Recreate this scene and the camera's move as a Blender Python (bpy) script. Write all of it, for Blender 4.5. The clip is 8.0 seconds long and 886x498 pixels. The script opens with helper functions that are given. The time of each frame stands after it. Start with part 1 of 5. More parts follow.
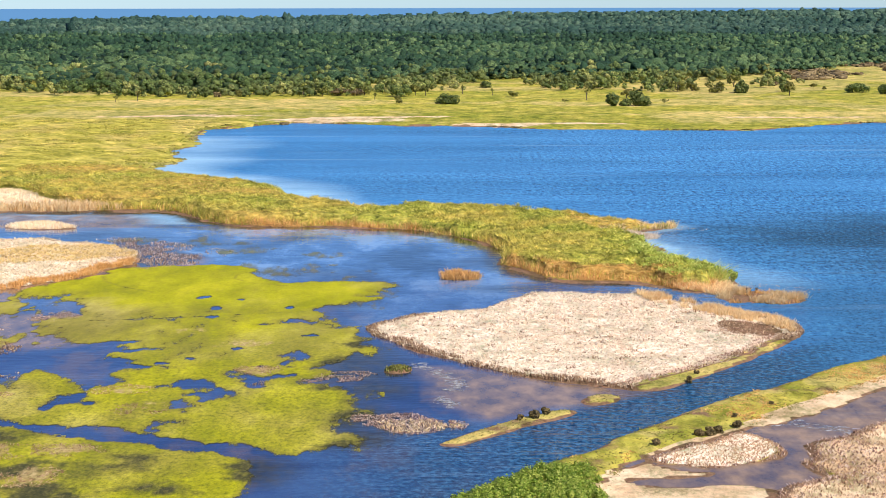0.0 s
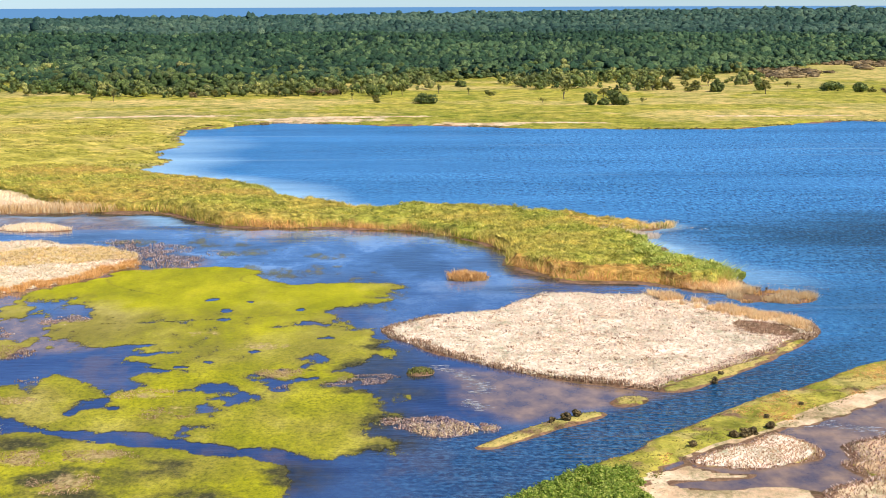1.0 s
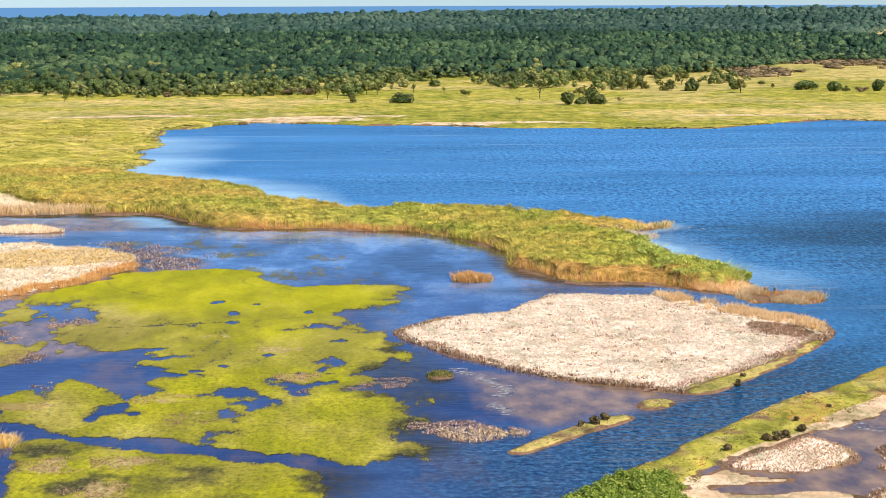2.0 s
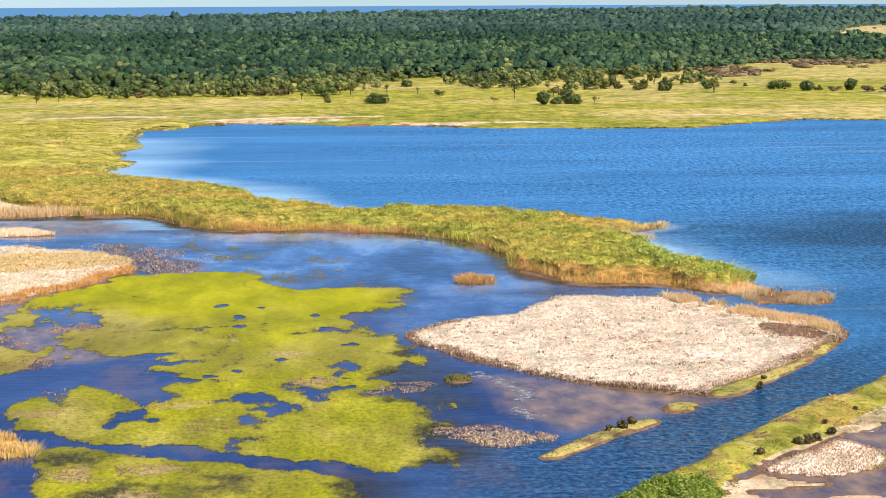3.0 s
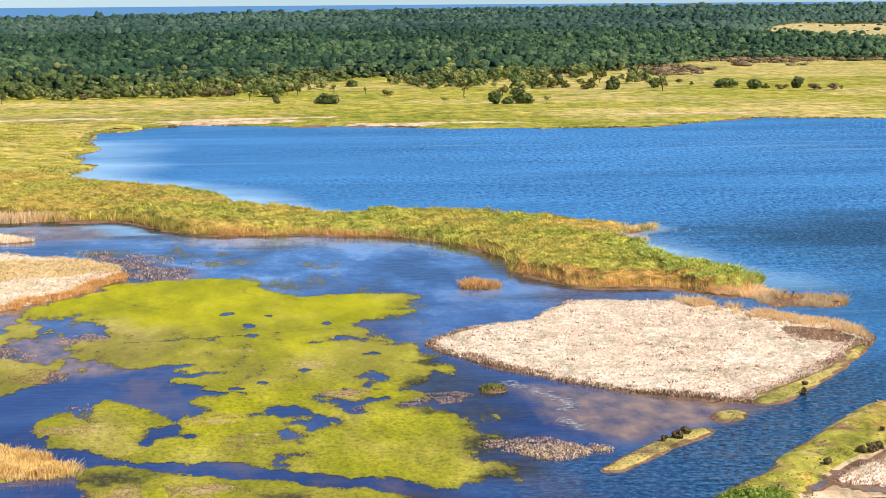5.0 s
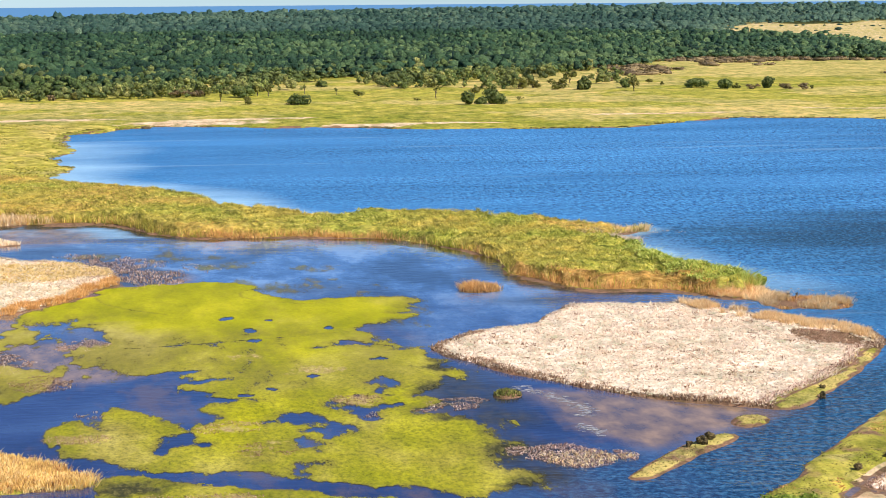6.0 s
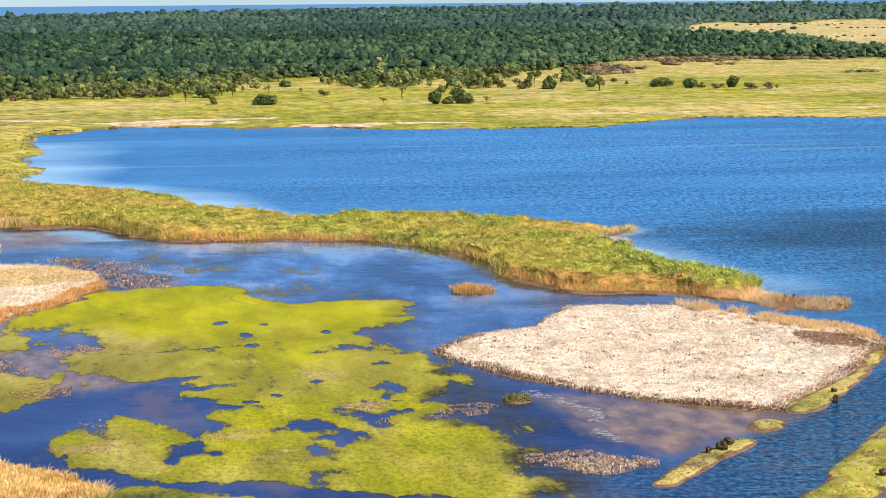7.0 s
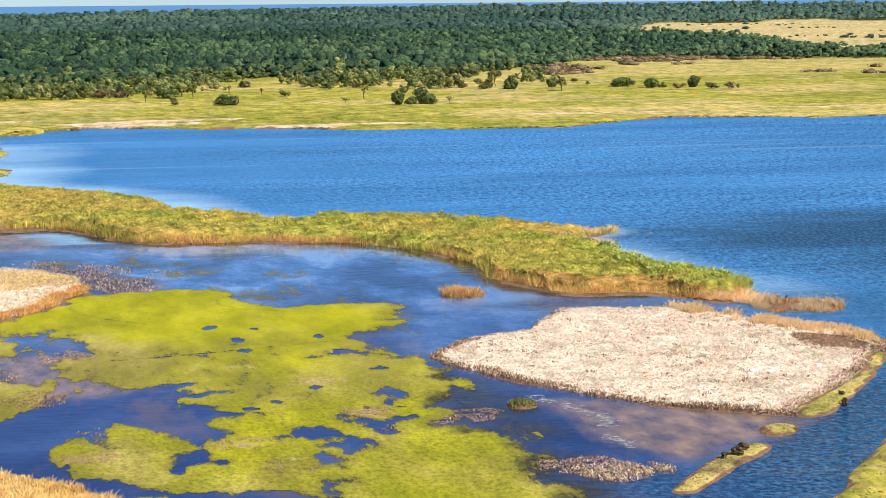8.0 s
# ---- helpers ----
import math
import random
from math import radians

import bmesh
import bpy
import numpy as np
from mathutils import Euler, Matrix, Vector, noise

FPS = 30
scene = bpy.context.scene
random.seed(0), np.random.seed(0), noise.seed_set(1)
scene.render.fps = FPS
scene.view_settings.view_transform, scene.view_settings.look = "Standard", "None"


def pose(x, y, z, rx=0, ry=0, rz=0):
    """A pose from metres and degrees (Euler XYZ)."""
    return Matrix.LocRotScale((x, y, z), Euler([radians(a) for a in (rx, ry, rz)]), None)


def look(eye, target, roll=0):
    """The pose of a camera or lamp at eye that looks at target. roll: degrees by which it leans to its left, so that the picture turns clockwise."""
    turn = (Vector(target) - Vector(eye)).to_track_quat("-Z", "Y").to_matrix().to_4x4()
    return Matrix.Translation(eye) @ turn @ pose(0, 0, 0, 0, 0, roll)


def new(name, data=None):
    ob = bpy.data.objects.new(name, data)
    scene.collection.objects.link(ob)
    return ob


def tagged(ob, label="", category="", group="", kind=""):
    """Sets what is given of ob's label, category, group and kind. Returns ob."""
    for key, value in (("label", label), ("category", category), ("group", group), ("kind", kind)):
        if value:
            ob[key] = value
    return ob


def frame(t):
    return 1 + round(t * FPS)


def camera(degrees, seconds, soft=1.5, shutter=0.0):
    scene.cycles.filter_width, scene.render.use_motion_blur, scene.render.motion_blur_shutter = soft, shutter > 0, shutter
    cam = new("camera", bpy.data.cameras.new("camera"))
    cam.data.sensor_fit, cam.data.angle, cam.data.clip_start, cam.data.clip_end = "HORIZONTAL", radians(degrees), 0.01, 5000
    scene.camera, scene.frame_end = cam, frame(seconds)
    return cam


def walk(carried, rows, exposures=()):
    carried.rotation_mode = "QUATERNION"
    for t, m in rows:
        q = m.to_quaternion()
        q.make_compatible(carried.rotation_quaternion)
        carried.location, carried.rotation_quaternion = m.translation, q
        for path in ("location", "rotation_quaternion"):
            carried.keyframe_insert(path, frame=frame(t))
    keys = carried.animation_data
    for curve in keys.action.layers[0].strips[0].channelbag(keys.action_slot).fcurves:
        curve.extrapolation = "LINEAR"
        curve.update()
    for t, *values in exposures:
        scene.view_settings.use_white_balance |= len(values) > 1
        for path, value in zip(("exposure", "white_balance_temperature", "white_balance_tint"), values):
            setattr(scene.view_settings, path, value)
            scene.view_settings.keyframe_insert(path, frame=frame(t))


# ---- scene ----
cam = camera(26.9, 8.0, soft=0.55)
PATH = [
    (0, (0.00, 0.00, 60.00), (0.00, 297.34, 20.17), -0.10),
    (0.5, (-4.98, 0.70, 60.14), (-1.90, 298.01, 20.20), -0.18),
    (1, (-9.90, 1.97, 60.19), (-3.63, 299.23, 20.19), -0.21),
    (1.5, (-14.61, 3.62, 60.27), (-5.20, 300.77, 20.14), -0.20),
    (3, (-28.44, 9.22, 60.28), (-9.19, 305.89, 20.07), -0.28),
    (3.5, (-32.66, 11.44, 60.35), (-10.37, 307.88, 20.05), -0.34),
    (4, (-36.98, 13.84, 60.38), (-11.69, 310.04, 20.07), -0.40),
    (4.5, (-41.20, 16.26, 60.40), (-12.57, 312.14, 20.03), -0.42),
    (6, (-53.15, 24.25, 60.38), (-14.42, 318.98, 19.93), -0.46),
    (6.5, (-57.04, 26.90, 60.34), (-14.69, 321.12, 19.84), -0.45),
    (7, (-60.89, 29.74, 60.46), (-14.53, 323.34, 19.85), -0.46),
    (7.5, (-64.55, 32.67, 60.36), (-14.13, 325.59, 19.66), -0.45),
    (8, (-68.11, 35.76, 60.30), (-13.60, 327.96, 19.65), -0.47),
]
walk(cam, [(t, look(eye, target, roll)) for t, eye, target, roll in PATH])

# ---- world, sun, exposure ----
SUN_ELEV, SUN_AZ = radians(44), radians(138)  # azimuth clockwise from +y (the way the lake lies)
world = bpy.data.worlds.new("sky")
scene.world = world
world.use_nodes = True
wn, wl = world.node_tree.nodes, world.node_tree.links
sky = wn.new("ShaderNodeTexSky")
sky.sky_type, sky.sun_disc = "NISHITA", False
sky.sun_elevation, sky.sun_rotation = SUN_ELEV, SUN_AZ
sky.air_density, sky.dust_density, sky.ozone_density = 0.75, 0.0, 4.0
wn["Background"].inputs["Strength"].default_value = 0.074
tint = wn.new("ShaderNodeMix")
tint.data_type, tint.blend_type = "RGBA", "MULTIPLY"
tint.inputs[0].default_value, tint.inputs[7].default_value = 1.0, (0.72, 0.91, 1.22, 1)
wl.new(sky.outputs["Color"], tint.inputs[6])
wl.new(tint.outputs[2], wn["Background"].inputs["Color"])
sun_dir = Vector((math.sin(SUN_AZ) * math.cos(SUN_ELEV), math.cos(SUN_AZ) * math.cos(SUN_ELEV), math.sin(SUN_ELEV)))
lamp = bpy.data.lights.new("sun", "SUN")
lamp.energy, lamp.angle, lamp.color = 5.4, radians(0.53), (1.0, 0.90, 0.765)
sun = new("sun", lamp)
sun.matrix_world = look(sun_dir * 200, (0, 0, 0))
scene.view_settings.exposure = 0.31


# ---- materials ----
def material(name):
    m = bpy.data.materials.new(name)
    m.use_nodes = True
    nt = m.node_tree
    return m, nt, nt.nodes["Principled BSDF"]


def node(nt, kind, **vals):
    n = nt.nodes.new("ShaderNode" + kind)
    for k, v in vals.items():
        n.inputs[k.replace("_", " ")].default_value = v
    return n


def ramp(nt, fac, stops):
    n = nt.nodes.new("ShaderNodeValToRGB")
    e = n.color_ramp.elements
    while len(e) < len(stops):
        e.new(0.5)
    for el, (p, c) in zip(e, stops):
        el.position, el.color = p, (*c, 1)
    nt.links.new(fac, n.inputs["Fac"])
    return n.outputs["Color"]


def noise_tex(nt, scale, detail=4, stretch=(1, 1, 1), rough=0.6):
    """Noise in world metres; scale: waves a metre."""
    geo = nt.nodes.new("ShaderNodeNewGeometry")
    mp = nt.nodes.new("ShaderNodeMapping")
    mp.inputs["Scale"].default_value = stretch
    nt.links.new(geo.outputs["Position"], mp.inputs["Vector"])
    n = node(nt, "TexNoise", Scale=scale, Detail=detail, Roughness=rough)
    nt.links.new(mp.outputs["Vector"], n.inputs["Vector"])
    return n.outputs["Fac"]


def mixc(nt, fac, a, b, mode="MIX"):
    n = nt.nodes.new("ShaderNodeMix")
    n.data_type, n.blend_type = "RGBA", mode
    for idx, val in ((0, fac), (6, a), (7, b)):
        if hasattr(val, "is_linked"):
            nt.links.new(val, n.inputs[idx])
        elif isinstance(val, tuple):
            n.inputs[idx].default_value = (*val, 1)
        else:
            n.inputs[idx].default_value = val
    return n.outputs[2]


def math_node(nt, op, a, b=0.0, clamp=False):
    n = nt.nodes.new("ShaderNodeMath")
    n.operation, n.use_clamp = op, clamp
    for idx, val in ((0, a), (1, b)):
        if hasattr(val, "is_linked"):
            nt.links.new(val, n.inputs[idx])
        else:
            n.inputs[idx].default_value = val
    return n.outputs[0]


def attr(nt, name):
    n = nt.nodes.new("ShaderNodeAttribute")
    n.attribute_name = name
    return n.outputs["Fac"]


def bump(nt, bsdf, height, strength, distance):
    n = node(nt, "Bump", Strength=strength, Distance=distance)
    nt.links.new(height, n.inputs["Height"])
    nt.links.new(n.outputs["Normal"], bsdf.inputs["Normal"])


CLUMP_TONES = [(0.38, (0.56, 0.58, 0.5)), (0.5, (1.0, 1.0, 0.95)), (0.62, (1.42, 1.32, 1.2))]


def foliage(name, stops, patch=None, patch_scale=0.05, gloss=0.55, thin=0.25, tone=False, clump=0.0):
    """Leaves and stems: each piece has its own tone, and whole patches drift in tone."""
    m, nt, b = material(name)
    geo = nt.nodes.new("ShaderNodeNewGeometry")
    pick = geo.outputs["Random Per Island"]
    if tone:
        pick = math_node(nt, "ADD", attr(nt, "tone"), math_node(nt, "MULTIPLY", math_node(nt, "SUBTRACT", pick, 0.5), 0.25))
    col = ramp(nt, pick, stops)
    if tone:
        col = mixc(nt, 1.0, col, ramp(nt, noise_tex(nt, 0.8, 5, (1, 1, 1), 0.7), [(0.36, (0.22, 0.26, 0.28)), (0.5, (0.88, 0.88, 0.88)), (0.64, (1.7, 1.65, 1.5))]), "MULTIPLY")
        bump(nt, b, noise_tex(nt, 0.8, 5, (1, 1, 1), 0.7), 1.0, 1.6)
    if patch:
        n = noise_tex(nt, patch_scale, 3)
        f = ramp(nt, n, [(0.38, (0, 0, 0)), (0.62, (1, 1, 1))])
        col = mixc(nt, f, col, mixc(nt, 0.55, col, patch))
    if clump:
        col = mixc(nt, 1.0, col, ramp(nt, noise_tex(nt, clump, 4, (0.7, 1, 1), 0.7), CLUMP_TONES), "MULTIPLY")
    obj = nt.nodes.new("ShaderNodeObjectInfo")
    hs = node(nt, "HueSaturation")
    nt.links.new(math_node(nt, "ADD", math_node(nt, "MULTIPLY", obj.outputs["Random"], 0.35), 0.82), hs.inputs["Value"])
    nt.links.new(col, hs.inputs["Color"])
    nt.links.new(hs.outputs["Color"], b.inputs["Base Color"])
    b.inputs["Roughness"].default_value = gloss
    b.inputs["Specular IOR Level"].default_value = 0.2
    if thin:
        tr = nt.nodes.new("ShaderNodeBsdfTranslucent")
        mx = nt.nodes.new("ShaderNodeMixShader")
        mx.inputs[0].default_value = thin
        nt.links.new(hs.outputs["Color"], tr.inputs["Color"])
        nt.links.new(b.outputs[0], mx.inputs[1])
        nt.links.new(tr.outputs[0], mx.inputs[2])
        nt.links.new(mx.outputs[0], nt.nodes["Material Output"].inputs["Surface"])
    return m


M_WOODS = foliage("woodland_leaves", [(0, (0.010, 0.033, 0.025)), (0.35, (0.026, 0.072, 0.045)), (0.7, (0.08, 0.15, 0.068)), (1, (0.21, 0.31, 0.13))], (0.07, 0.16, 0.08), 0.008, tone=True)
# Woodland leaves paled and blued: distance haze put into the colour.
M_HAZY_WOODS = foliage("hazy_woodland_leaves", [(0, (0.024, 0.068, 0.056)), (0.4, (0.052, 0.118, 0.09)), (1, (0.16, 0.25, 0.165))], (0.07, 0.14, 0.11), 0.004, tone=True)
M_EDGE = foliage("edge_leaves", [(0, (0.06, 0.11, 0.035)), (0.45, (0.14, 0.205, 0.06)), (0.8, (0.28, 0.33, 0.10)), (1, (0.46, 0.46, 0.16))], (0.16, 0.18, 0.07), 0.012, tone=True)
M_OLIVE = foliage("olive_leaves", [(0, (0.075, 0.10, 0.022)), (0.5, (0.17, 0.20, 0.045)), (1, (0.34, 0.33, 0.09))], (0.16, 0.12, 0.04), 0.01)
M_DARKLEAF = foliage("dark_leaves", [(0, (0.06, 0.09, 0.03)), (0.6, (0.14, 0.19, 0.055)), (1, (0.27, 0.30, 0.09))])
M_BUSH = foliage("dark_bush_leaves", [(0, (0.05, 0.04, 0.02)), (0.5, (0.13, 0.10, 0.045)), (1, (0.34, 0.26, 0.12))])
M_BROWNLEAF = foliage("brown_leaves", [(0, (0.13, 0.10, 0.055)), (0.6, (0.25, 0.185, 0.10)), (1, (0.40, 0.31, 0.16))])
M_REED = foliage("green_reed", [(0, (0.09, 0.13, 0.022)), (0.35, (0.33, 0.37, 0.055)), (0.75, (0.56, 0.53, 0.11)), (1, (0.82, 0.72, 0.27))], (0.58, 0.44, 0.12), 0.035, thin=0.35, clump=0.3)
M_LUSH = foliage("lush_reed", [(0, (0.10, 0.19, 0.02)), (0.4, (0.26, 0.36, 0.05)), (1, (0.50, 0.54, 0.13))], thin=0.45)
M_FRESH = foliage("fresh_reed", [(0, (0.20, 0.27, 0.035)), (0.4, (0.45, 0.52, 0.10)), (1, (0.74, 0.74, 0.24))], thin=0.45)
M_TAN = foliage("dry_reed", [(0, (0.36, 0.16, 0.045)), (0.5, (0.70, 0.38, 0.12)), (1, (0.90, 0.62, 0.28))], (0.80, 0.52, 0.22), 0.12)
M_GOLD = foliage("golden_reed", [(0, (0.52, 0.30, 0.11)), (0.3, (0.84, 0.61, 0.31)), (1, (0.98, 0.87, 0.60))], (0.92, 0.75, 0.46), 0.2, thin=0.5)
M_PALE = foliage("pale_reed", [(0, (0.62, 0.41, 0.26)), (0.12, (0.90, 0.75, 0.58)), (1, (0.96, 0.87, 0.74))], (0.86, 0.73, 0.59), 0.15, thin=0.5)
M_CREAM = foliage("cream_reed", [(0, (0.74, 0.50, 0.27)), (0.15, (0.95, 0.82, 0.60)), (1, (0.99, 0.92, 0.77))], (0.93, 0.76, 0.50), 0.1, thin=0.5)
M_STRAWGOLD = foliage("straw_gold_reed", [(0, (0.54, 0.36, 0.11)), (0.4, (0.88, 0.66, 0.27)), (1, (0.97, 0.83, 0.48))], (0.78, 0.60, 0.2), 0.1, thin=0.4)
M_BEIGE = foliage("beige_reed", [(0, (0.34, 0.19, 0.10)), (0.3, (0.60, 0.41, 0.26)), (1, (0.86, 0.68, 0.48))], (0.58, 0.36, 0.2), 0.12, thin=0.4)
M_STRAW = foliage("brown_stubble", [(0, (0.16, 0.085, 0.05)), (0.5, (0.42, 0.26, 0.16)), (1, (0.74, 0.58, 0.40))])
M_HEAP = foliage("broken_reed", [(0, (0.12, 0.06, 0.045)), (0.25, (0.42, 0.24, 0.17)), (0.6, (0.74, 0.52, 0.42)), (1, (0.95, 0.80, 0.70))], thin=0.4)
M_BANKGRASS = foliage("bank_grass", [(0, (0.15, 0.15, 0.035)), (0.5, (0.29, 0.27, 0.07)), (1, (0.46, 0.40, 0.15))], (0.3, 0.25, 0.09), 0.06, thin=0.4)
M_CANOPY, nt, b = material("reed_canopy")
tuftn = noise_tex(nt, 0.9, 7, (0.7, 0.75, 1), 0.75)
col = ramp(nt, tuftn, [(0.36, (0.07, 0.095, 0.018)), (0.48, (0.28, 0.31, 0.05)), (0.56, (0.42, 0.42, 0.08)), (0.66, (0.66, 0.62, 0.19))])
col = mixc(nt, ramp(nt, noise_tex(nt, 0.035, 4), [(0.42, (0, 0, 0)), (0.62, (0.6, 0.6, 0.6))]), col, (0.46, 0.34, 0.09))
col = mixc(nt, attr(nt, "rust"), col, ramp(nt, tuftn, [(0.34, (0.20, 0.09, 0.025)), (0.5, (0.50, 0.27, 0.08)), (0.66, (0.72, 0.46, 0.18))]))
col = mixc(nt, 1.0, col, ramp(nt, noise_tex(nt, 0.3, 4, (0.7, 1, 1), 0.7), CLUMP_TONES), "MULTIPLY")
nt.links.new(col, b.inputs["Base Color"])
b.inputs["Roughness"].default_value = 0.85
b.inputs["Specular IOR Level"].default_value = 0.1
bump(nt, b, tuftn, 1.0, 0.8)
M_TURF, nt, b = material("marsh_turf")
tuftn = noise_tex(nt, 0.22, 8, (0.9, 0.6, 1), 0.78)
col = ramp(nt, tuftn, [(0.36, (0.22, 0.22, 0.035)), (0.5, (0.415, 0.38, 0.065)), (0.63, (0.63, 0.54, 0.14))])
col = mixc(nt, ramp(nt, noise_tex(nt, 0.03, 5, (1, 0.5, 1)), [(0.48, (0, 0, 0)), (0.62, (0.7, 0.7, 0.7))]), col, (0.56, 0.44, 0.15))
col = mixc(nt, 1.0, col, ramp(nt, noise_tex(nt, 0.16, 5, (0.6, 1, 1), 0.75), [(0.38, (0.55, 0.6, 0.5)), (0.5, (0.98, 0.98, 0.95)), (0.62, (1.3, 1.22, 1.2))]), "MULTIPLY")
nt.links.new(col, b.inputs["Base Color"])
b.inputs["Roughness"].default_value = 0.9
b.inputs["Specular IOR Level"].default_value = 0.1
bump(nt, b, tuftn, 1.0, 0.8)
M_BARK, nt, b = material("bark")
nt.links.new(ramp(nt, noise_tex(nt, 6, 3), [(0.3, (0.05, 0.04, 0.03)), (0.7, (0.16, 0.13, 0.10))]), b.inputs["Base Color"])
b.inputs["Roughness"].default_value = 0.9


def ground_material():
    m, nt, b = material("marsh_ground")
    fine, mid, wide = noise_tex(nt, 1.3, 5), noise_tex(nt, 0.12, 5, (1, 0.7, 1), 0.65), noise_tex(nt, 0.03, 6, (0.8, 0.6, 1), 0.75)
    grass = ramp(nt, mid, [(0.3, (0.28, 0.265, 0.05)), (0.5, (0.42, 0.385, 0.075)), (0.7, (0.55, 0.47, 0.13))])
    lush = ramp(nt, mid, [(0.3, (0.29, 0.30, 0.04)), (0.7, (0.45, 0.435, 0.07))])
    dry = ramp(nt, mid, [(0.3, (0.41, 0.36, 0.10)), (0.7, (0.55, 0.46, 0.17))])
    sand = ramp(nt, mid, [(0.36, (0.46, 0.33, 0.19)), (0.5, (0.66, 0.50, 0.32)), (0.64, (0.80, 0.64, 0.44))])
    mud = ramp(nt, fine, [(0.3, (0.13, 0.075, 0.045)), (0.7, (0.30, 0.19, 0.12))])
    pale = ramp(nt, fine, [(0.3, (0.70, 0.54, 0.40)), (0.42, (0.92, 0.80, 0.66))])
    # Woodland floor, with the shade between crowns put into its dark colour.
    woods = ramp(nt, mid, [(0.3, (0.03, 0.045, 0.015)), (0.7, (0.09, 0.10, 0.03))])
    col = mixc(nt, ramp(nt, wide, [(0.42, (0, 0, 0)), (0.6, (1, 1, 1))]), grass, lush)
    speck = ramp(nt, noise_tex(nt, 0.5, 4, (1, 0.4, 1)), [(0.35, (0.78, 0.78, 0.74)), (0.65, (1.1, 1.1, 1.08))])
    col = mixc(nt, 1.0, col, speck, "MULTIPLY")
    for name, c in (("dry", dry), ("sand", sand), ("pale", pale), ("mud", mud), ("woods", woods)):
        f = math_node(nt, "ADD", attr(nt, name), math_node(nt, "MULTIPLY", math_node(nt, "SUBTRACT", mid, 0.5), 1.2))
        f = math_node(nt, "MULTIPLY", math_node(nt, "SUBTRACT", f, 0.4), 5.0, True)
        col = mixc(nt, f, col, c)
        if name == "dry":
            broad = noise_tex(nt, 0.006, 5, (0.5, 1, 1), 0.7)
            col = mixc(nt, 1.0, col, ramp(nt, broad, [(0.36, (0.72, 0.78, 0.65)), (0.5, (1, 1, 1)), (0.66, (1.15, 1.1, 1.15))]), "MULTIPLY")
            streak = noise_tex(nt, 0.05, 7, (1, 0.75, 1), 0.75)
            col = mixc(nt, 1.0, col, ramp(nt, streak, [(0.38, (0.62, 0.72, 0.55)), (0.5, (0.98, 0.99, 0.95)), (0.62, (1.22, 1.12, 1.2))]), "MULTIPLY")
    tuft = noise_tex(nt, 0.2, 7, (1, 0.5, 1), 0.8)
    col = mixc(nt, 1.0, col, ramp(nt, tuft, [(0.38, (0.5, 0.57, 0.45)), (0.5, (1, 1, 1)), (0.62, (1.28, 1.2, 1.22))]), "MULTIPLY")
    nt.links.new(col, b.inputs["Base Color"])
    b.inputs["Roughness"].default_value = 0.95
    b.inputs["Specular IOR Level"].default_value = 0.1
    bump(nt, b, math_node(nt, "ADD", fine, noise_tex(nt, 0.35, 4)), 0.7, 0.5)
    return m


def water_material():
    m, nt, b = material("marsh_water")
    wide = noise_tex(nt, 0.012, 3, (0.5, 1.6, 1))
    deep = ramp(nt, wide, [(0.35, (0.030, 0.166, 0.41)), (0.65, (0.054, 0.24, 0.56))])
    shallow = ramp(nt, noise_tex(nt, 0.05, 5, (0.7, 0.6, 1)), [(0.3, (0.010, 0.022, 0.085)), (0.5, (0.022, 0.045, 0.15)), (0.72, (0.055, 0.11, 0.26))])
    shallow = mixc(nt, ramp(nt, noise_tex(nt, 0.07, 8, (1, 0.4, 1), 0.75), [(0.5, (0, 0, 0)), (0.62, (0.75, 0.75, 0.75))]), shallow, (0.115, 0.085, 0.095))
    brown = ramp(nt, noise_tex(nt, 0.25, 5, (1, 0.5, 1)), [(0.36, (0.11, 0.085, 0.09)), (0.5, (0.21, 0.145, 0.105)), (0.64, (0.33, 0.22, 0.135))])
    shallow = mixc(nt, attr(nt, "open"), shallow, ramp(nt, noise_tex(nt, 0.05, 8, (0.7, 0.4, 1), 0.72), [(0.4, (0.02, 0.05, 0.12)), (0.48, (0.055, 0.14, 0.33)), (0.53, (0.09, 0.20, 0.43)), (0.6, (0.20, 0.35, 0.61))]))
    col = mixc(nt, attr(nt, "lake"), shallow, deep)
    # Bright and dark sides of small waves, painted into the water colour.
    chop_shade = math_node(nt, "MULTIPLY", math_node(nt, "ADD", noise_tex(nt, 0.75, 4, (0.9, 0.36, 1), 0.72), noise_tex(nt, 1.9, 3, (0.8, 0.4, 1), 0.7)), 0.5)
    col = mixc(nt, math_node(nt, "MULTIPLY", attr(nt, "ripple"), attr(nt, "chop_shade")), col, mixc(nt, 1.0, col, ramp(nt, chop_shade, [(0.41, (0.12, 0.3, 0.42)), (0.5, (0.95, 0.98, 1.0)), (0.58, (2.3, 1.85, 1.5))]), "MULTIPLY"))
    lines = ramp(nt, noise_tex(nt, 0.06, 5, (0.06, 1, 1), 0.6), [(0.61, (0, 0, 0)), (0.66, (1, 1, 1))])
    col = mixc(nt, mixc(nt, attr(nt, "lake"), (0, 0, 0), mixc(nt, 0.3, (0, 0, 0), lines)), col, (0.25, 0.42, 0.6))

    # Sky sheen on calm water, painted as a pale blue base colour.
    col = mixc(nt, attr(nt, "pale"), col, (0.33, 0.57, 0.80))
    # Dark teal of the channel, and the gusts' darker reflection painted as colour.
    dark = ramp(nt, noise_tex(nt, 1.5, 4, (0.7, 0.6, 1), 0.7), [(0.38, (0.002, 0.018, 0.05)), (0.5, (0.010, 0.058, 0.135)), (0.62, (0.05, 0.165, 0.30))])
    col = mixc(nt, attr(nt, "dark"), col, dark)
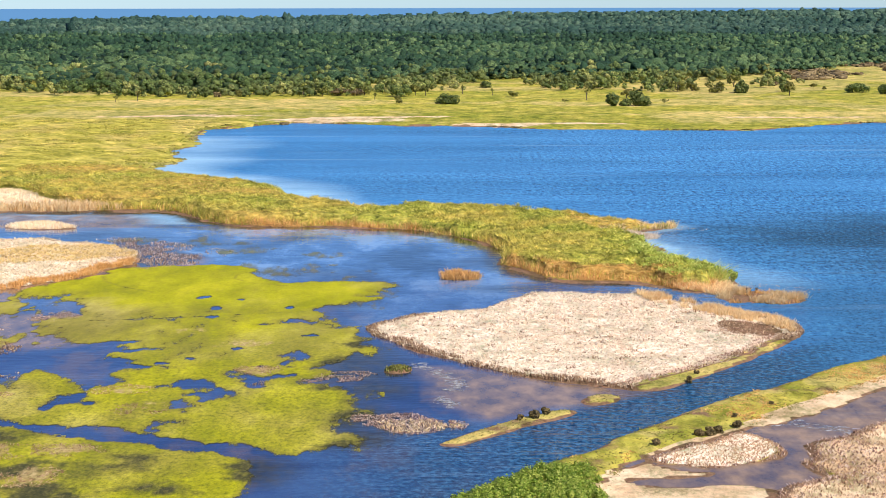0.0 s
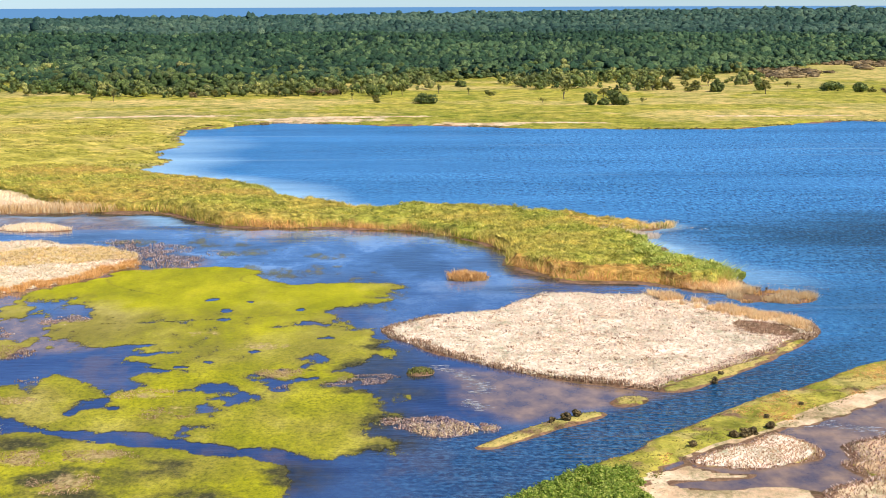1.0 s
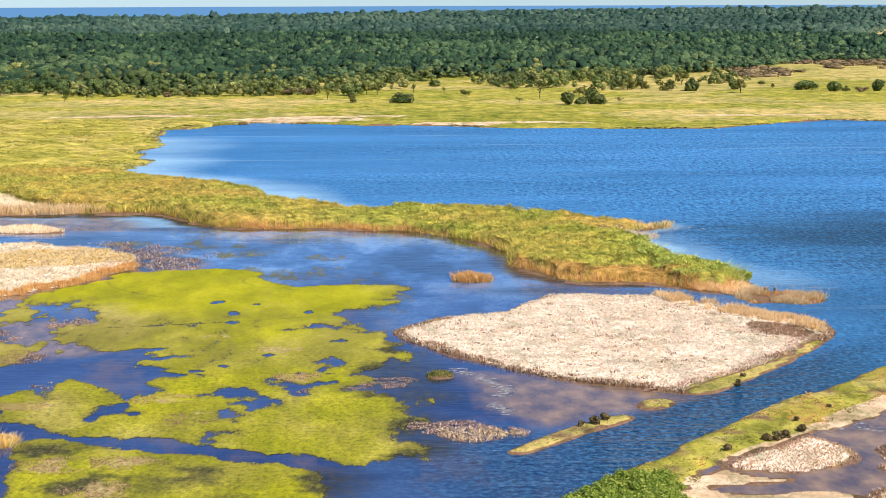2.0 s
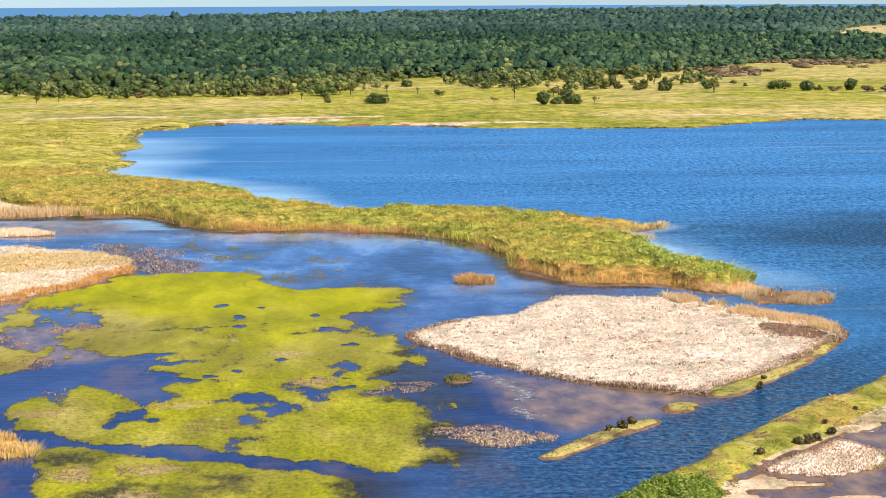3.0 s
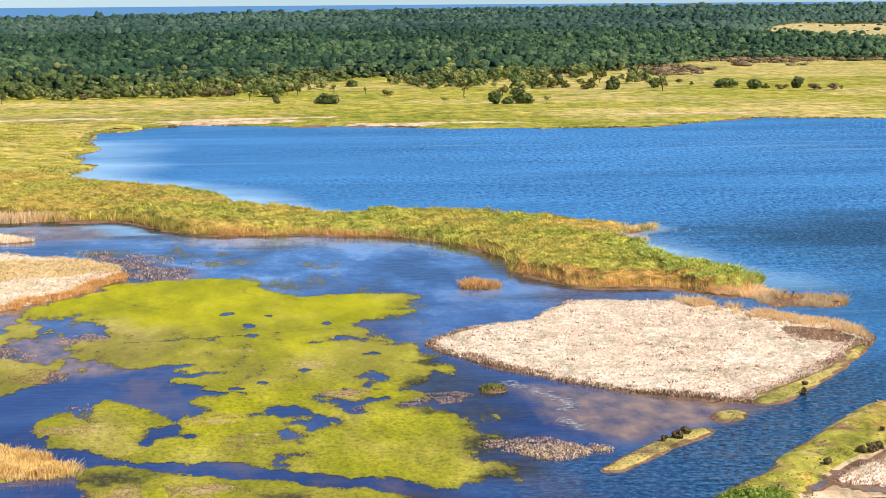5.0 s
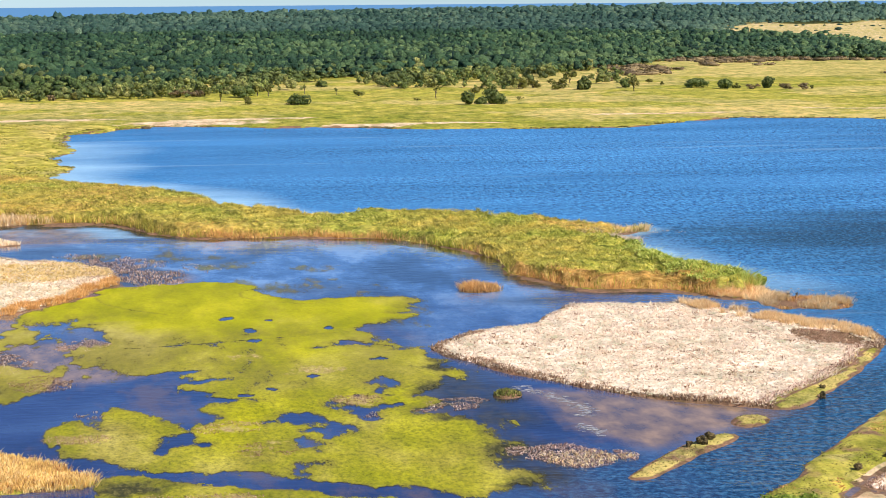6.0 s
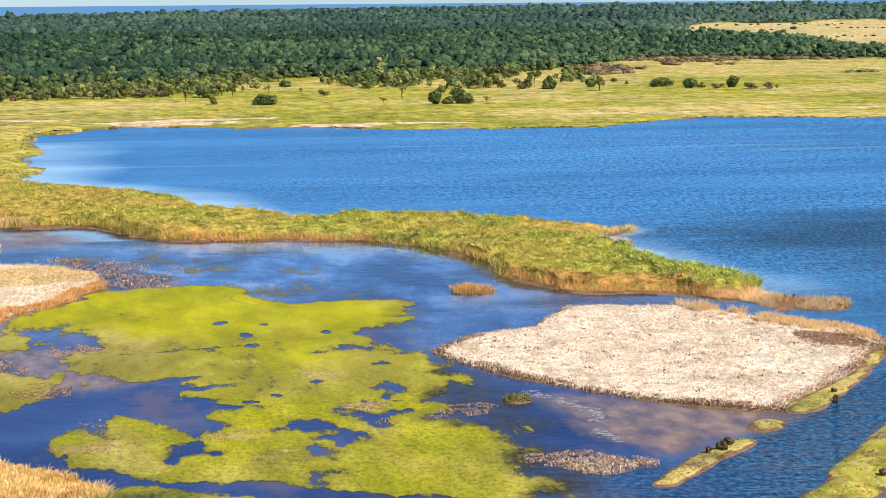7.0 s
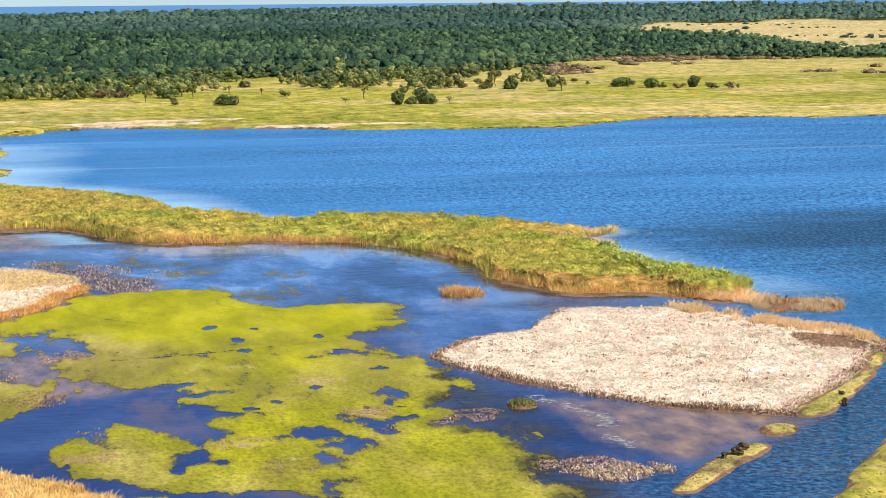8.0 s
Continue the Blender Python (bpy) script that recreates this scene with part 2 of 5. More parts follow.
    f = math_node(nt, "MULTIPLY", attr(nt, "mud"), math_node(nt, "ADD", math_node(nt, "MULTIPLY", math_node(nt, "SUBTRACT", noise_tex(nt, 0.11, 8, (1, 0.5, 1), 0.75), 0.5), 3.2), 1.2))
    col = mixc(nt, math_node(nt, "MULTIPLY", f, 1.2, True), col, brown)
    f = math_node(nt, "MULTIPLY", attr(nt, "weed"), math_node(nt, "ADD", math_node(nt, "MULTIPLY", math_node(nt, "SUBTRACT", noise_tex(nt, 0.15, 6, (1, 0.5, 1), 0.65), 0.5), 3.0), 1.15), True)
    col = mixc(nt, f, col, ramp(nt, noise_tex(nt, 0.6, 5, (1, 0.5, 1), 0.7), [(0.35, (0.012, 0.011, 0.006)), (0.65, (0.055, 0.045, 0.018))]))
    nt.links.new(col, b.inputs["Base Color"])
    b.inputs["IOR"].default_value = 1.33
    nt.links.new(math_node(nt, "ADD", math_node(nt, "MULTIPLY", attr(nt, "lake"), 0.22), 0.05), b.inputs["Roughness"])
    gloss = math_node(nt, "SUBTRACT", 0.42, math_node(nt, "MULTIPLY", attr(nt, "lake"), 0.2))
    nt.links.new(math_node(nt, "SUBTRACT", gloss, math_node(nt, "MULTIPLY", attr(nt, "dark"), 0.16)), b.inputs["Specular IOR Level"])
    wave = math_node(nt, "ADD", noise_tex(nt, 0.55, 4, (0.4, 1, 1), 0.65), math_node(nt, "MULTIPLY", noise_tex(nt, 0.13, 3, (0.35, 1, 1)), 2.2))
    n = node(nt, "Bump", Distance=1.5)
    nt.links.new(math_node(nt, "MULTIPLY", attr(nt, "ripple"), 0.9), n.inputs["Strength"])
    nt.links.new(wave, n.inputs["Height"])
    nt.links.new(n.outputs["Normal"], b.inputs["Normal"])
    return m


def algae_material():
    m, nt, b = material("algae")
    fine = noise_tex(nt, 1.6, 7, (0.8, 0.45, 1), 0.85)
    mid = noise_tex(nt, 0.1, 6, (1, 0.4, 1), 0.65)
    bright = ramp(nt, mid, [(0.36, (0.26, 0.275, 0.004)), (0.5, (0.36, 0.36, 0.005)), (0.64, (0.47, 0.45, 0.012))])
    dull = ramp(nt, mid, [(0.36, (0.245, 0.225, 0.035)), (0.5, (0.335, 0.30, 0.055)), (0.64, (0.46, 0.405, 0.11))])
    green = ramp(nt, mid, [(0.36, (0.20, 0.225, 0.006)), (0.5, (0.28, 0.29, 0.01)), (0.64, (0.42, 0.405, 0.02))])
    f = math_node(nt, "ADD", attr(nt, "dull"), math_node(nt, "MULTIPLY", math_node(nt, "SUBTRACT", noise_tex(nt, 0.06, 7, (1, 0.4, 1), 0.68), 0.5), 2.6), True)
    col = mixc(nt, f, bright, dull)
    col = mixc(nt, math_node(nt, "MULTIPLY", attr(nt, "rough"), ramp(nt, noise_tex(nt, 0.07, 5, (1, 0.5, 1)), [(0.42, (0, 0, 0)), (0.6, (1, 1, 1))]), True), col, green)
    grain = ramp(nt, fine, [(0.36, (0.36, 0.42, 0.35)), (0.5, (0.97, 0.96, 0.9)), (0.63, (1.35, 1.3, 1.15))])
    col = mixc(nt, math_node(nt, "ADD", attr(nt, "rough"), 0.25, True), col, mixc(nt, 1.0, col, grain, "MULTIPLY"))
    loose = math_node(nt, "SUBTRACT", 4.2, math_node(nt, "MULTIPLY", attr(nt, "cover"), 3.0))
    edge = math_node(nt, "ADD", attr(nt, "cover"), math_node(nt, "MULTIPLY", math_node(nt, "SUBTRACT", noise_tex(nt, 0.25, 8, (1, 0.35, 1), 0.75), 0.5), loose))
    col = mixc(nt, math_node(nt, "ADD", edge, 0.0, True), (0.15, 0.13, 0.035), col)
    weed = ramp(nt, fine, [(0.34, (0.018, 0.022, 0.008)), (0.5, (0.06, 0.06, 0.02)), (0.66, (0.2, 0.18, 0.06))])
    f = math_node(nt, "ADD", attr(nt, "weed"), math_node(nt, "MULTIPLY", math_node(nt, "SUBTRACT", noise_tex(nt, 0.3, 6, (1, 0.5, 1), 0.7), 0.5), 1.6))
    col = mixc(nt, math_node(nt, "MULTIPLY", math_node(nt, "SUBTRACT", f, 0.2), 1.7, True), col, weed)
    straw = math_node(nt, "ADD", attr(nt, "straw"), math_node(nt, "MULTIPLY", math_node(nt, "SUBTRACT", noise_tex(nt, 0.8, 5, (1, 0.5, 1), 0.7), 0.5), 2.0))
    col = mixc(nt, math_node(nt, "MULTIPLY", math_node(nt, "SUBTRACT", straw, 0.3), 2.0, True), col, ramp(nt, fine, [(0.34, (0.17, 0.12, 0.05)), (0.5, (0.40, 0.30, 0.13)), (0.66, (0.66, 0.52, 0.28))]))
    nt.links.new(col, b.inputs["Base Color"])
    b.inputs["Roughness"].default_value = 0.75
    b.inputs["Specular IOR Level"].default_value = 0.15
    bump(nt, b, fine, 0.4, 0.2)
    clear = nt.nodes.new("ShaderNodeBsdfTransparent")
    mx = nt.nodes.new("ShaderNodeMixShader")
    nt.links.new(math_node(nt, "MULTIPLY", math_node(nt, "MULTIPLY", math_node(nt, "SUBTRACT", edge, 0.22), 3.2, True), attr(nt, "film")), mx.inputs[0])
    nt.links.new(clear.outputs[0], mx.inputs[1])
    nt.links.new(b.outputs[0], mx.inputs[2])
    nt.links.new(mx.outputs[0], nt.nodes["Material Output"].inputs["Surface"])
    return m


M_GROUND, M_WATER, M_ALGAE = ground_material(), water_material(), algae_material()
# The sea gives off its own light; sun and sky do not shade it.
M_SEA_GLOW, nt, b = material("open_sea_glow")
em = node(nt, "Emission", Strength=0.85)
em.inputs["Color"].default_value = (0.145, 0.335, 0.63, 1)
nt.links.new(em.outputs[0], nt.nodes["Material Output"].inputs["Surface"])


# ---- the plan ----
RNG = np.random.default_rng(7)


def hash2(ix, iy, seed):
    h = (ix.astype(np.int64) * 374761393 + iy.astype(np.int64) * 668265263 + seed * 974634777) & 0xFFFFFFFF
    h = ((h ^ (h >> 13)) * 1274126177) & 0xFFFFFFFF
    return ((h ^ (h >> 16)) & 0xFFFFFF) / float(0xFFFFFF)


def vnoise(x, y, seed=0):
    ix, iy = np.floor(x), np.floor(y)
    u, v = x - ix, y - iy
    u, v = u * u * (3 - 2 * u), v * v * (3 - 2 * v)
    a, b_, c, d = (hash2(ix + i, iy + j, seed) for i, j in ((0, 0), (1, 0), (0, 1), (1, 1)))
    return (a + (b_ - a) * u) * (1 - v) + (c + (d - c) * u) * v


def fbm(x, y, size, octaves=4, seed=0):
    """Rough noise about 0, between -1 and 1; size: metres of its widest waves."""
    out, amp, tot = 0, 1.0, 0
    for k in range(octaves):
        out = out + amp * (vnoise(x / size * 2**k, y / size * 2**k, seed + k) * 2 - 1)
        tot, amp = tot + amp, amp * 0.55
    return np.clip(out / tot * 1.9, -1, 1)


def smooth_ring(points, cuts=3):
    p = np.array(points, float)
    a, b_, c, d = np.roll(p, 1, 0), p, np.roll(p, -1, 0), np.roll(p, -2, 0)
    rows = []
    for k in range(cuts):
        t = k / cuts
        rows.append(0.5 * (2 * b_ + (c - a) * t + (2 * a - 5 * b_ + 4 * c - d) * t**2 + (3 * b_ - a - 3 * c + d) * t**3))
    return np.stack(rows, 1).reshape(-1, 2)


def inside(ring, x, y, margin=25.0):
    """Metres inside a ring (negative outside, no less than -margin)."""
    x, y = np.asarray(x, float), np.asarray(y, float)
    out = np.full(x.shape, -margin)
    lo, hi = ring.min(0) - margin, ring.max(0) + margin
    sel = (x > lo[0]) & (x < hi[0]) & (y > lo[1]) & (y < hi[1])
    px, py = x[sel], y[sel]
    best, odd = np.full(px.shape, 1e18), np.zeros(px.shape, bool)
    for (ax, ay), (bx, by) in zip(ring, np.roll(ring, -1, 0)):
        dx, dy = bx - ax, by - ay
        t = np.clip(((px - ax) * dx + (py - ay) * dy) / (dx * dx + dy * dy + 1e-12), 0, 1)
        best = np.minimum(best, (px - ax - t * dx) ** 2 + (py - ay - t * dy) ** 2)
        if dy:
            odd ^= ((ay > py) != (by > py)) & (px < dx * (py - ay) / dy + ax)
    out[sel] = np.maximum(np.where(odd, 1, -1) * np.sqrt(best), -margin)
    return out


# Shores of the mainland, from the east along the far side of the lake, round its bay and along the reed point.
SHORE_FAR = [(2600, 905), (700, 900), (420, 905), (315.6, 896), (275.7, 891), (214.6, 913), (190, 899), (165.5, 880), (146.8, 865.2), (120, 862.1), (57.3, 867.6), (31.4, 883.9), (9.9, 892.5), (-17.4, 897.3), (-51, 910.6), (-73.5, 915.5), (-89.1, 903.3), (-102.9, 879.5), (-111.7, 864.3)]
SHORE_BAY = [(-109.4, 817.7), (-102.7, 775.7), (-108, 755), (-101.6, 713.7), (-95.8, 698.4), (-101.1, 683.9), (-102.5, 660), (-89.8, 633.2), (-75, 622.4), (-64.2, 610.1), (-53.3, 592.5), (-48.6, 569), (-46.2, 550.6), (-37.1, 540.8), (-26.5, 528.4), (-16.6, 522.3), (-10.3, 528.2), (2.6, 527.9), (15.4, 521.8), (26.1, 513), (36.7, 507.3), (45.6, 501.6), (53, 492)]
SHORE_TIP = [(61.3, 491.4), (54.4, 484.1), (48, 477), (51, 458), (53.6, 446), (50.3, 430.4), (53.5, 416.5), (60, 410), (61.5, 396), (61, 388), (57.5, 381), (54, 377.5), (50.5, 379), (46.8, 383.6), (41.7, 391), (35.9, 393.5), (26.2, 393.6), (21.7, 400.2), (18.4, 408.8), (12.4, 419.5)]
SHORE_SOUTH = [(11, 427), (13.6, 436.6), (13.3, 448.8), (8, 461.7), (2.3, 470.8), (-3.5, 480.2), (-12.5, 486.3), (-24.7, 490.2), (-33.9, 492.8), (-52.1, 493.1), (-62.1, 500.9), (-68.1, 511.5), (-78.4, 528.3), (-87, 531.3), (-97.1, 532.9), (-110.9, 528.8), (-127.6, 530.5), (-300, 525), (-2600, 520), (-2600, 6000), (2600, 6000)]
MAIN = smooth_ring(SHORE_FAR + SHORE_BAY + SHORE_TIP + SHORE_SOUTH)
ISLAND = smooth_ring([(-14.2, 336.8), (-11.8, 342.6), (-9.6, 344.9), (-4.8, 351.5), (-0.5, 354.7), (7.3, 359.3), (10.8, 366), (15.7, 374), (20.5, 379), (26.5, 380), (32.1, 377.6), (36.5, 376.4), (41.4, 376.9), (47.1, 367), (53.7, 358), (59.1, 350.1), (65.5, 343.7), (66.3, 331.8), (62.2, 326.1), (60.2, 323.4), (57.4, 316.4), (48.4, 302.9), (38.7, 289.1), (33, 282.2), (30.3, 281.5), (28.6, 282.4), (24.5, 285.6), (19.4, 288.6), (10.6, 294.5), (6.1, 299.2), (1.5, 305), (-2.4, 311.1), (-6.4, 317.9), (-11, 325.6), (-13.3, 331.4)])
BANK = smooth_ring([(61, 323.4), (57.5, 315.4), (48.6, 301.9), (38.9, 288.3), (32.9, 281.6), (29.9, 282.7), (35.8, 291.4), (44.3, 300.5), (52.9, 312.8), (57.7, 321.5)])
GAP = smooth_ring([(52.2, 344), (56.5, 343), (61.5, 336), (61, 328.5), (57, 327.2), (52, 331), (50.6, 337)])
REED_ISLE = smooth_ring([(56, 371.5), (57, 367), (60.4, 365.4), (65, 364.2), (70.9, 366), (71.9, 372.4), (68, 377.7), (62.9, 381.7), (59.2, 380.4)])
TUFT = smooth_ring([(0.1, 402.2), (3.9, 406), (8.2, 402.7), (7.4, 397), (0.7, 396.5)])
STRIP = smooth_ring([(-117.2, 496.6), (-112, 504.2), (-103.5, 500.2), (-97.9, 491.3), (-103.9, 487.7), (-114.7, 489.1)])
PALE_WEST = smooth_ring([(-140, 470), (-112.5, 467), (-104.6, 470), (-94.1, 460.9), (-81.9, 456.4), (-76, 447), (-72, 436), (-71, 424), (-75.3, 411.7), (-80.3, 398.2), (-87.1, 391), (-94, 383), (-140, 375)])
ISLET_GRASS = smooth_ring([(21, 274.6), (23.9, 278.6), (27.2, 277.4), (26.4, 273.8), (22.4, 271.4)])
SPIT = smooth_ring([(-0.4, 246.6), (1.2, 250), (5.2, 255.5), (9.4, 261.5), (13.7, 265.2), (16.7, 267.9), (18.9, 268.2), (19.6, 266.4), (17.7, 263.6), (13.4, 259.2), (9.2, 254), (5.1, 249.6), (2, 246.2)])
ISLET_SMALL = smooth_ring([(-9.4, 298.2), (-7.9, 301), (-5.4, 299.6), (-5.9, 296.3), (-8.7, 295.9)])
HEAP_A = smooth_ring([(-22.2, 291.8), (-18.8, 296.4), (-15.2, 298.7), (-11.9, 296.3), (-12.2, 292.6), (-14.8, 289.1), (-19.2, 288.3)])
HEAP_B = smooth_ring([(-13.1, 263.3), (-11.2, 266.3), (-7.9, 268.9), (-6.2, 267.7), (-3.7, 263.2), (-0.4, 260.3), (2.9, 258.9), (2, 256.7), (-3.5, 253.3), (-7.5, 253.4), (-10.7, 255.4), (-12.5, 259.7)])
HEAP_W = smooth_ring([(-78, 348.5), (-76.5, 355.2), (-72.6, 357.6), (-69.2, 354.2), (-68, 348.3), (-71.5, 344.3), (-75.4, 344.3)])
BED_W = smooth_ring([(-94.2, 351.9), (-88.7, 348.4), (-84, 342.3), (-82.1, 333.2), (-83.8, 325.5), (-90.2, 325.4)])
REED_NEAR = smooth_ring([(-90, 272.5), (-81.7, 271.2), (-77.4, 268.8), (-74.5, 264.8), (-69.6, 259.4), (-68.3, 253.5), (-80.9, 252), (-90, 252)])
DIKE = smooth_ring([(-14, 198), (1, 216.1), (6.8, 226.3), (11.3, 233.1), (16.1, 239.6), (20.2, 244.3), (24.7, 250.8), (29.3, 257.6), (34.3, 264.8), (39.3, 271.2), (44.5, 277.6), (49.7, 282.5), (55.3, 288.9), (61.3, 296.6), (67.2, 302.7), (75.6, 311), (160, 388), (165, 374), (84, 303), (71.1, 291.9), (63, 283.2), (57.2, 276.3), (51.7, 269.6), (46.4, 263.6), (42.1, 256.8), (37.3, 251.7), (31.9, 245.8), (27.5, 241.1), (23, 233.6), (19.6, 227.9), (17.5, 214.8), (12, 195)])
SAND_A = smooth_ring([(18.5, 229), (23.5, 234.5), (27.6, 239.5), (28, 236.5), (30.3, 234.2), (33.7, 232.6), (38.5, 234), (42, 236.5), (40.5, 233.5), (36, 230.5), (33.3, 229), (29.6, 227.7), (25, 227)])
SAND_B = smooth_ring([(83, 309), (69.5, 295.5), (61.4, 287), (55.6, 280), (50.1, 273), (44.8, 267.5), (40.5, 261), (35.7, 256), (30.3, 250), (26, 245), (21.5, 237), (27, 238.5), (31.7, 243.2), (37, 247.2), (40.7, 252.2), (45, 256), (48.5, 258.6), (54, 264.8), (59, 271), (66, 278), (76, 287), (88, 298)])
SAND_C = smooth_ring([(18.5, 225.2), (25.8, 226.3), (29.2, 225.1), (36, 224.4), (41.5, 221.6), (40.7, 212), (38, 195), (15, 195)])
PALE_EAST = smooth_ring([(27.1, 238.9), (31.7, 244.2), (36.9, 248.7), (40.7, 253), (43.7, 252), (45.3, 247.3), (45.9, 242.5), (43.8, 238.5), (39.4, 235.2), (34.6, 232.9), (30.5, 234.7), (28, 236.5)])
PALE_SE = smooth_ring([(49, 245.7), (53.3, 249.2), (57, 251.9), (60.7, 257.7), (64, 262.4), (72.2, 271), (82.1, 282.2), (100, 200), (40, 195), (40.1, 214.6), (40.8, 219.7), (42.3, 223.1), (44.9, 225.8), (48.4, 228.3), (47.8, 231.1), (47.2, 235.8), (49.1, 238.8), (48.6, 241.8)])
ALGAE_N = [(-87.7, 302.8), (-95.3, 352), (-89.8, 355.8), (-88.4, 377.8), (-87.1, 386.3), (-81.6, 396.1), (-76.7, 407.4), (-73.9, 414.8), (-62.1, 418.8), (-49.9, 420.3), (-44.4, 418.7), (-38.7, 400.4), (-32.7, 393.5), (-21.5, 395.6), (-14.6, 393.1), (-10.4, 388.1), (-13.8, 380.1), (-17.1, 375), (-12, 371), (-17.6, 367.2), (-23.2, 363.5), (-26.1, 358.9), (-22.3, 352.4), (-23.6, 346.7), (-19.5, 340), (-16.4, 337.9), (-15.1, 329.7), (-13.1, 319.4), (-12.6, 315), (-16, 313), (-17.6, 308.2), (-21.3, 301.6), (-18.5, 297), (-22.8, 291.8)]
ALGAE_S = [(-22.1, 287.7), (-18.8, 286.5), (-14.4, 281.3), (-14, 275.4), (-12.9, 268.2), (-15.3, 263.1), (-16.4, 257.5), (-15, 252.4), (-10.9, 248.9), (-12.8, 245.6), (-16.1, 243.8), (-19, 243.3), (-23.9, 245.1), (-28.8, 247.7), (-35.2, 250.2), (-39.5, 254.3), (-44, 256.1), (-50.7, 258.4), (-56, 260), (-62.2, 263), (-67, 266.5), (-72, 270.1), (-73.3, 275.3), (-75, 281.1), (-75.2, 285.5), (-77.1, 293.3), (-81.6, 295.9)]
ALGAE = smooth_ring(ALGAE_N + ALGAE_S)
ALGAE_LOW = smooth_ring([(-64.7, 225), (-64.7, 235.6), (-65.6, 251.7), (-64.6, 256.9), (-61.8, 257.7), (-58.7, 256.1), (-54.1, 252.6), (-49.7, 251.5), (-45.4, 248.6), (-41, 246.9), (-35.4, 243.7), (-29.9, 240), (-26, 235.8), (-24.5, 226), (-27, 215), (-30, 200), (-70, 200)])
POOLS = [smooth_ring(r) for r in (
    [(-87.4, 300.7), (-83, 306.3), (-78.6, 312.7), (-74.7, 318.1), (-71.2, 320.4), (-66.6, 319.8), (-60.3, 322.3), (-54.1, 325.9), (-53.1, 324.7), (-56.7, 318.5), (-52.7, 318.4), (-48.8, 318.9), (-49, 317), (-53.5, 314.8), (-57.1, 313.9), (-55, 308.7), (-52.2, 304.4), (-49.1, 302.3), (-46.4, 300.7), (-51, 297.9), (-52.3, 295.7), (-51.8, 290.8), (-53.3, 287.5), (-55.7, 284.8), (-56.7, 282.7), (-57.2, 288.4), (-60.3, 293.1), (-64.6, 294.9), (-68.1, 295.3), (-68.4, 290.7), (-67, 283.7), (-67.7, 282.3), (-69.7, 286.3), (-73.4, 290.5), (-75.3, 285.5), (-74.9, 278.3), (-75.5, 274.2), (-83.1, 273.2)],
    [(-46.2, 285.9), (-43.3, 288.5), (-39.9, 292), (-36.6, 287.3), (-34.2, 285), (-30.9, 282.4), (-30, 280.4), (-31.2, 276.9), (-33.7, 273.7), (-35.7, 272.9), (-37.7, 275.9), (-39.3, 277.9), (-38.2, 282.2), (-40.8, 285.1), (-44.1, 284.1)],
    [(-41.9, 272.3), (-40.1, 274.8), (-37.7, 272.8), (-35.7, 271.1), (-37.8, 268), (-40.1, 268.6)],
    [(-61.1, 271), (-59.2, 276.2), (-56.6, 278.7), (-53.5, 274.8), (-54.3, 273.2), (-57.4, 271.9), (-59.5, 268.5)],
    [(-35.9, 297.2), (-33, 295.6), (-28.8, 293), (-26.1, 293.8), (-25.8, 290.2), (-27.4, 285.7), (-30, 284.9), (-31.6, 290.1), (-33.9, 292.4)],
    [(-26, 312.1), (-24.5, 314.7), (-22.9, 308), (-24.6, 304.7), (-26.1, 302.2), (-27.1, 308.6)],
    [(-34.5, 343.1), (-30.8, 347.7), (-27.6, 349), (-24.3, 344.5), (-19.3, 340.5), (-21.7, 337), (-25.5, 340.8), (-30.5, 342)],
    [(-42.8, 258), (-39.4, 261.1), (-37.5, 260.2), (-39.5, 258.2), (-41.7, 256.7)],
)]
POOL_SPOTS = [(-36, 317.1, 1.3, 1.5), (-48.5, 374.1, 1.2, 2), (-41.4, 371.2, 0.9, 1.3), (-44.6, 360.3, 1.2, 1.8), (-30.3, 360.7, 0.8, 1.3), (-43.5, 350.6, 1.4, 1.8), (-23.1, 329.8, 1.5, 2), (-46.5, 304.1, 1.3, 1.1), (-43.1, 308.5, 0.8, 1.1), (-29.5, 317.2, 0.9, 0.7), (-24.5, 294.5, 0.6, 0.8), (-30.1, 301.5, 0.8, 0.8), (-24.9, 300.8, 0.9, 0.8)]
MUD_WATER = [smooth_ring(r) for r in (
    [(-2.3, 300), (10.5, 293.9), (27.6, 281.9), (26.3, 276.6), (19.1, 272.6), (12, 265), (5.3, 261.4), (3, 272.8), (1.4, 283)],
    [(-130, 522), (-105.1, 520), (-93.7, 524), (-80, 508), (-84, 489), (-99.9, 486), (-130, 488)],
    [(-100, 351), (-85.2, 355), (-70.3, 346), (-62, 336), (-63.2, 323), (-73.4, 318), (-100, 318)],
    [(19, 195), (22, 232), (30, 246), (36, 252), (45, 259), (59, 277), (90, 305), (130, 320), (130, 195)],
    [(-72, 452), (-60, 436), (-56, 424), (-62, 416), (-74, 414)],
    [(-104, 388), (-86, 396), (-78, 404), (-70, 407), (-78, 388), (-88, 370), (-104, 356)],
)]
WOODS_EDGE = [(-700, 1500), (-334, 1402), (-255, 1235), (-208, 1180), (-124, 1160), (-104, 1200), (-80, 1270), (-40, 1345), (6, 1395), (84, 1400), (130, 1385), (164, 1400), (227, 1450), (317, 1580), (417, 1716), (512, 1680), (636, 1630), (907, 1600), (1300, 1640)]
WOODS = smooth_ring(WOODS_EDGE + [(1300, 2050), (692.9, 1745.3), (709.3, 1909.1), (743.8, 2129.2), (757.3, 2301.5), (753.1, 2516.3), (723.4, 2632.6), (695.2, 2652.2), (1010, 3560), (1150, 3500), (1330, 3600), (1500, 3500), (2300, 3400), (2600, 5200), (-2600, 5200), (-2600, 1500)])


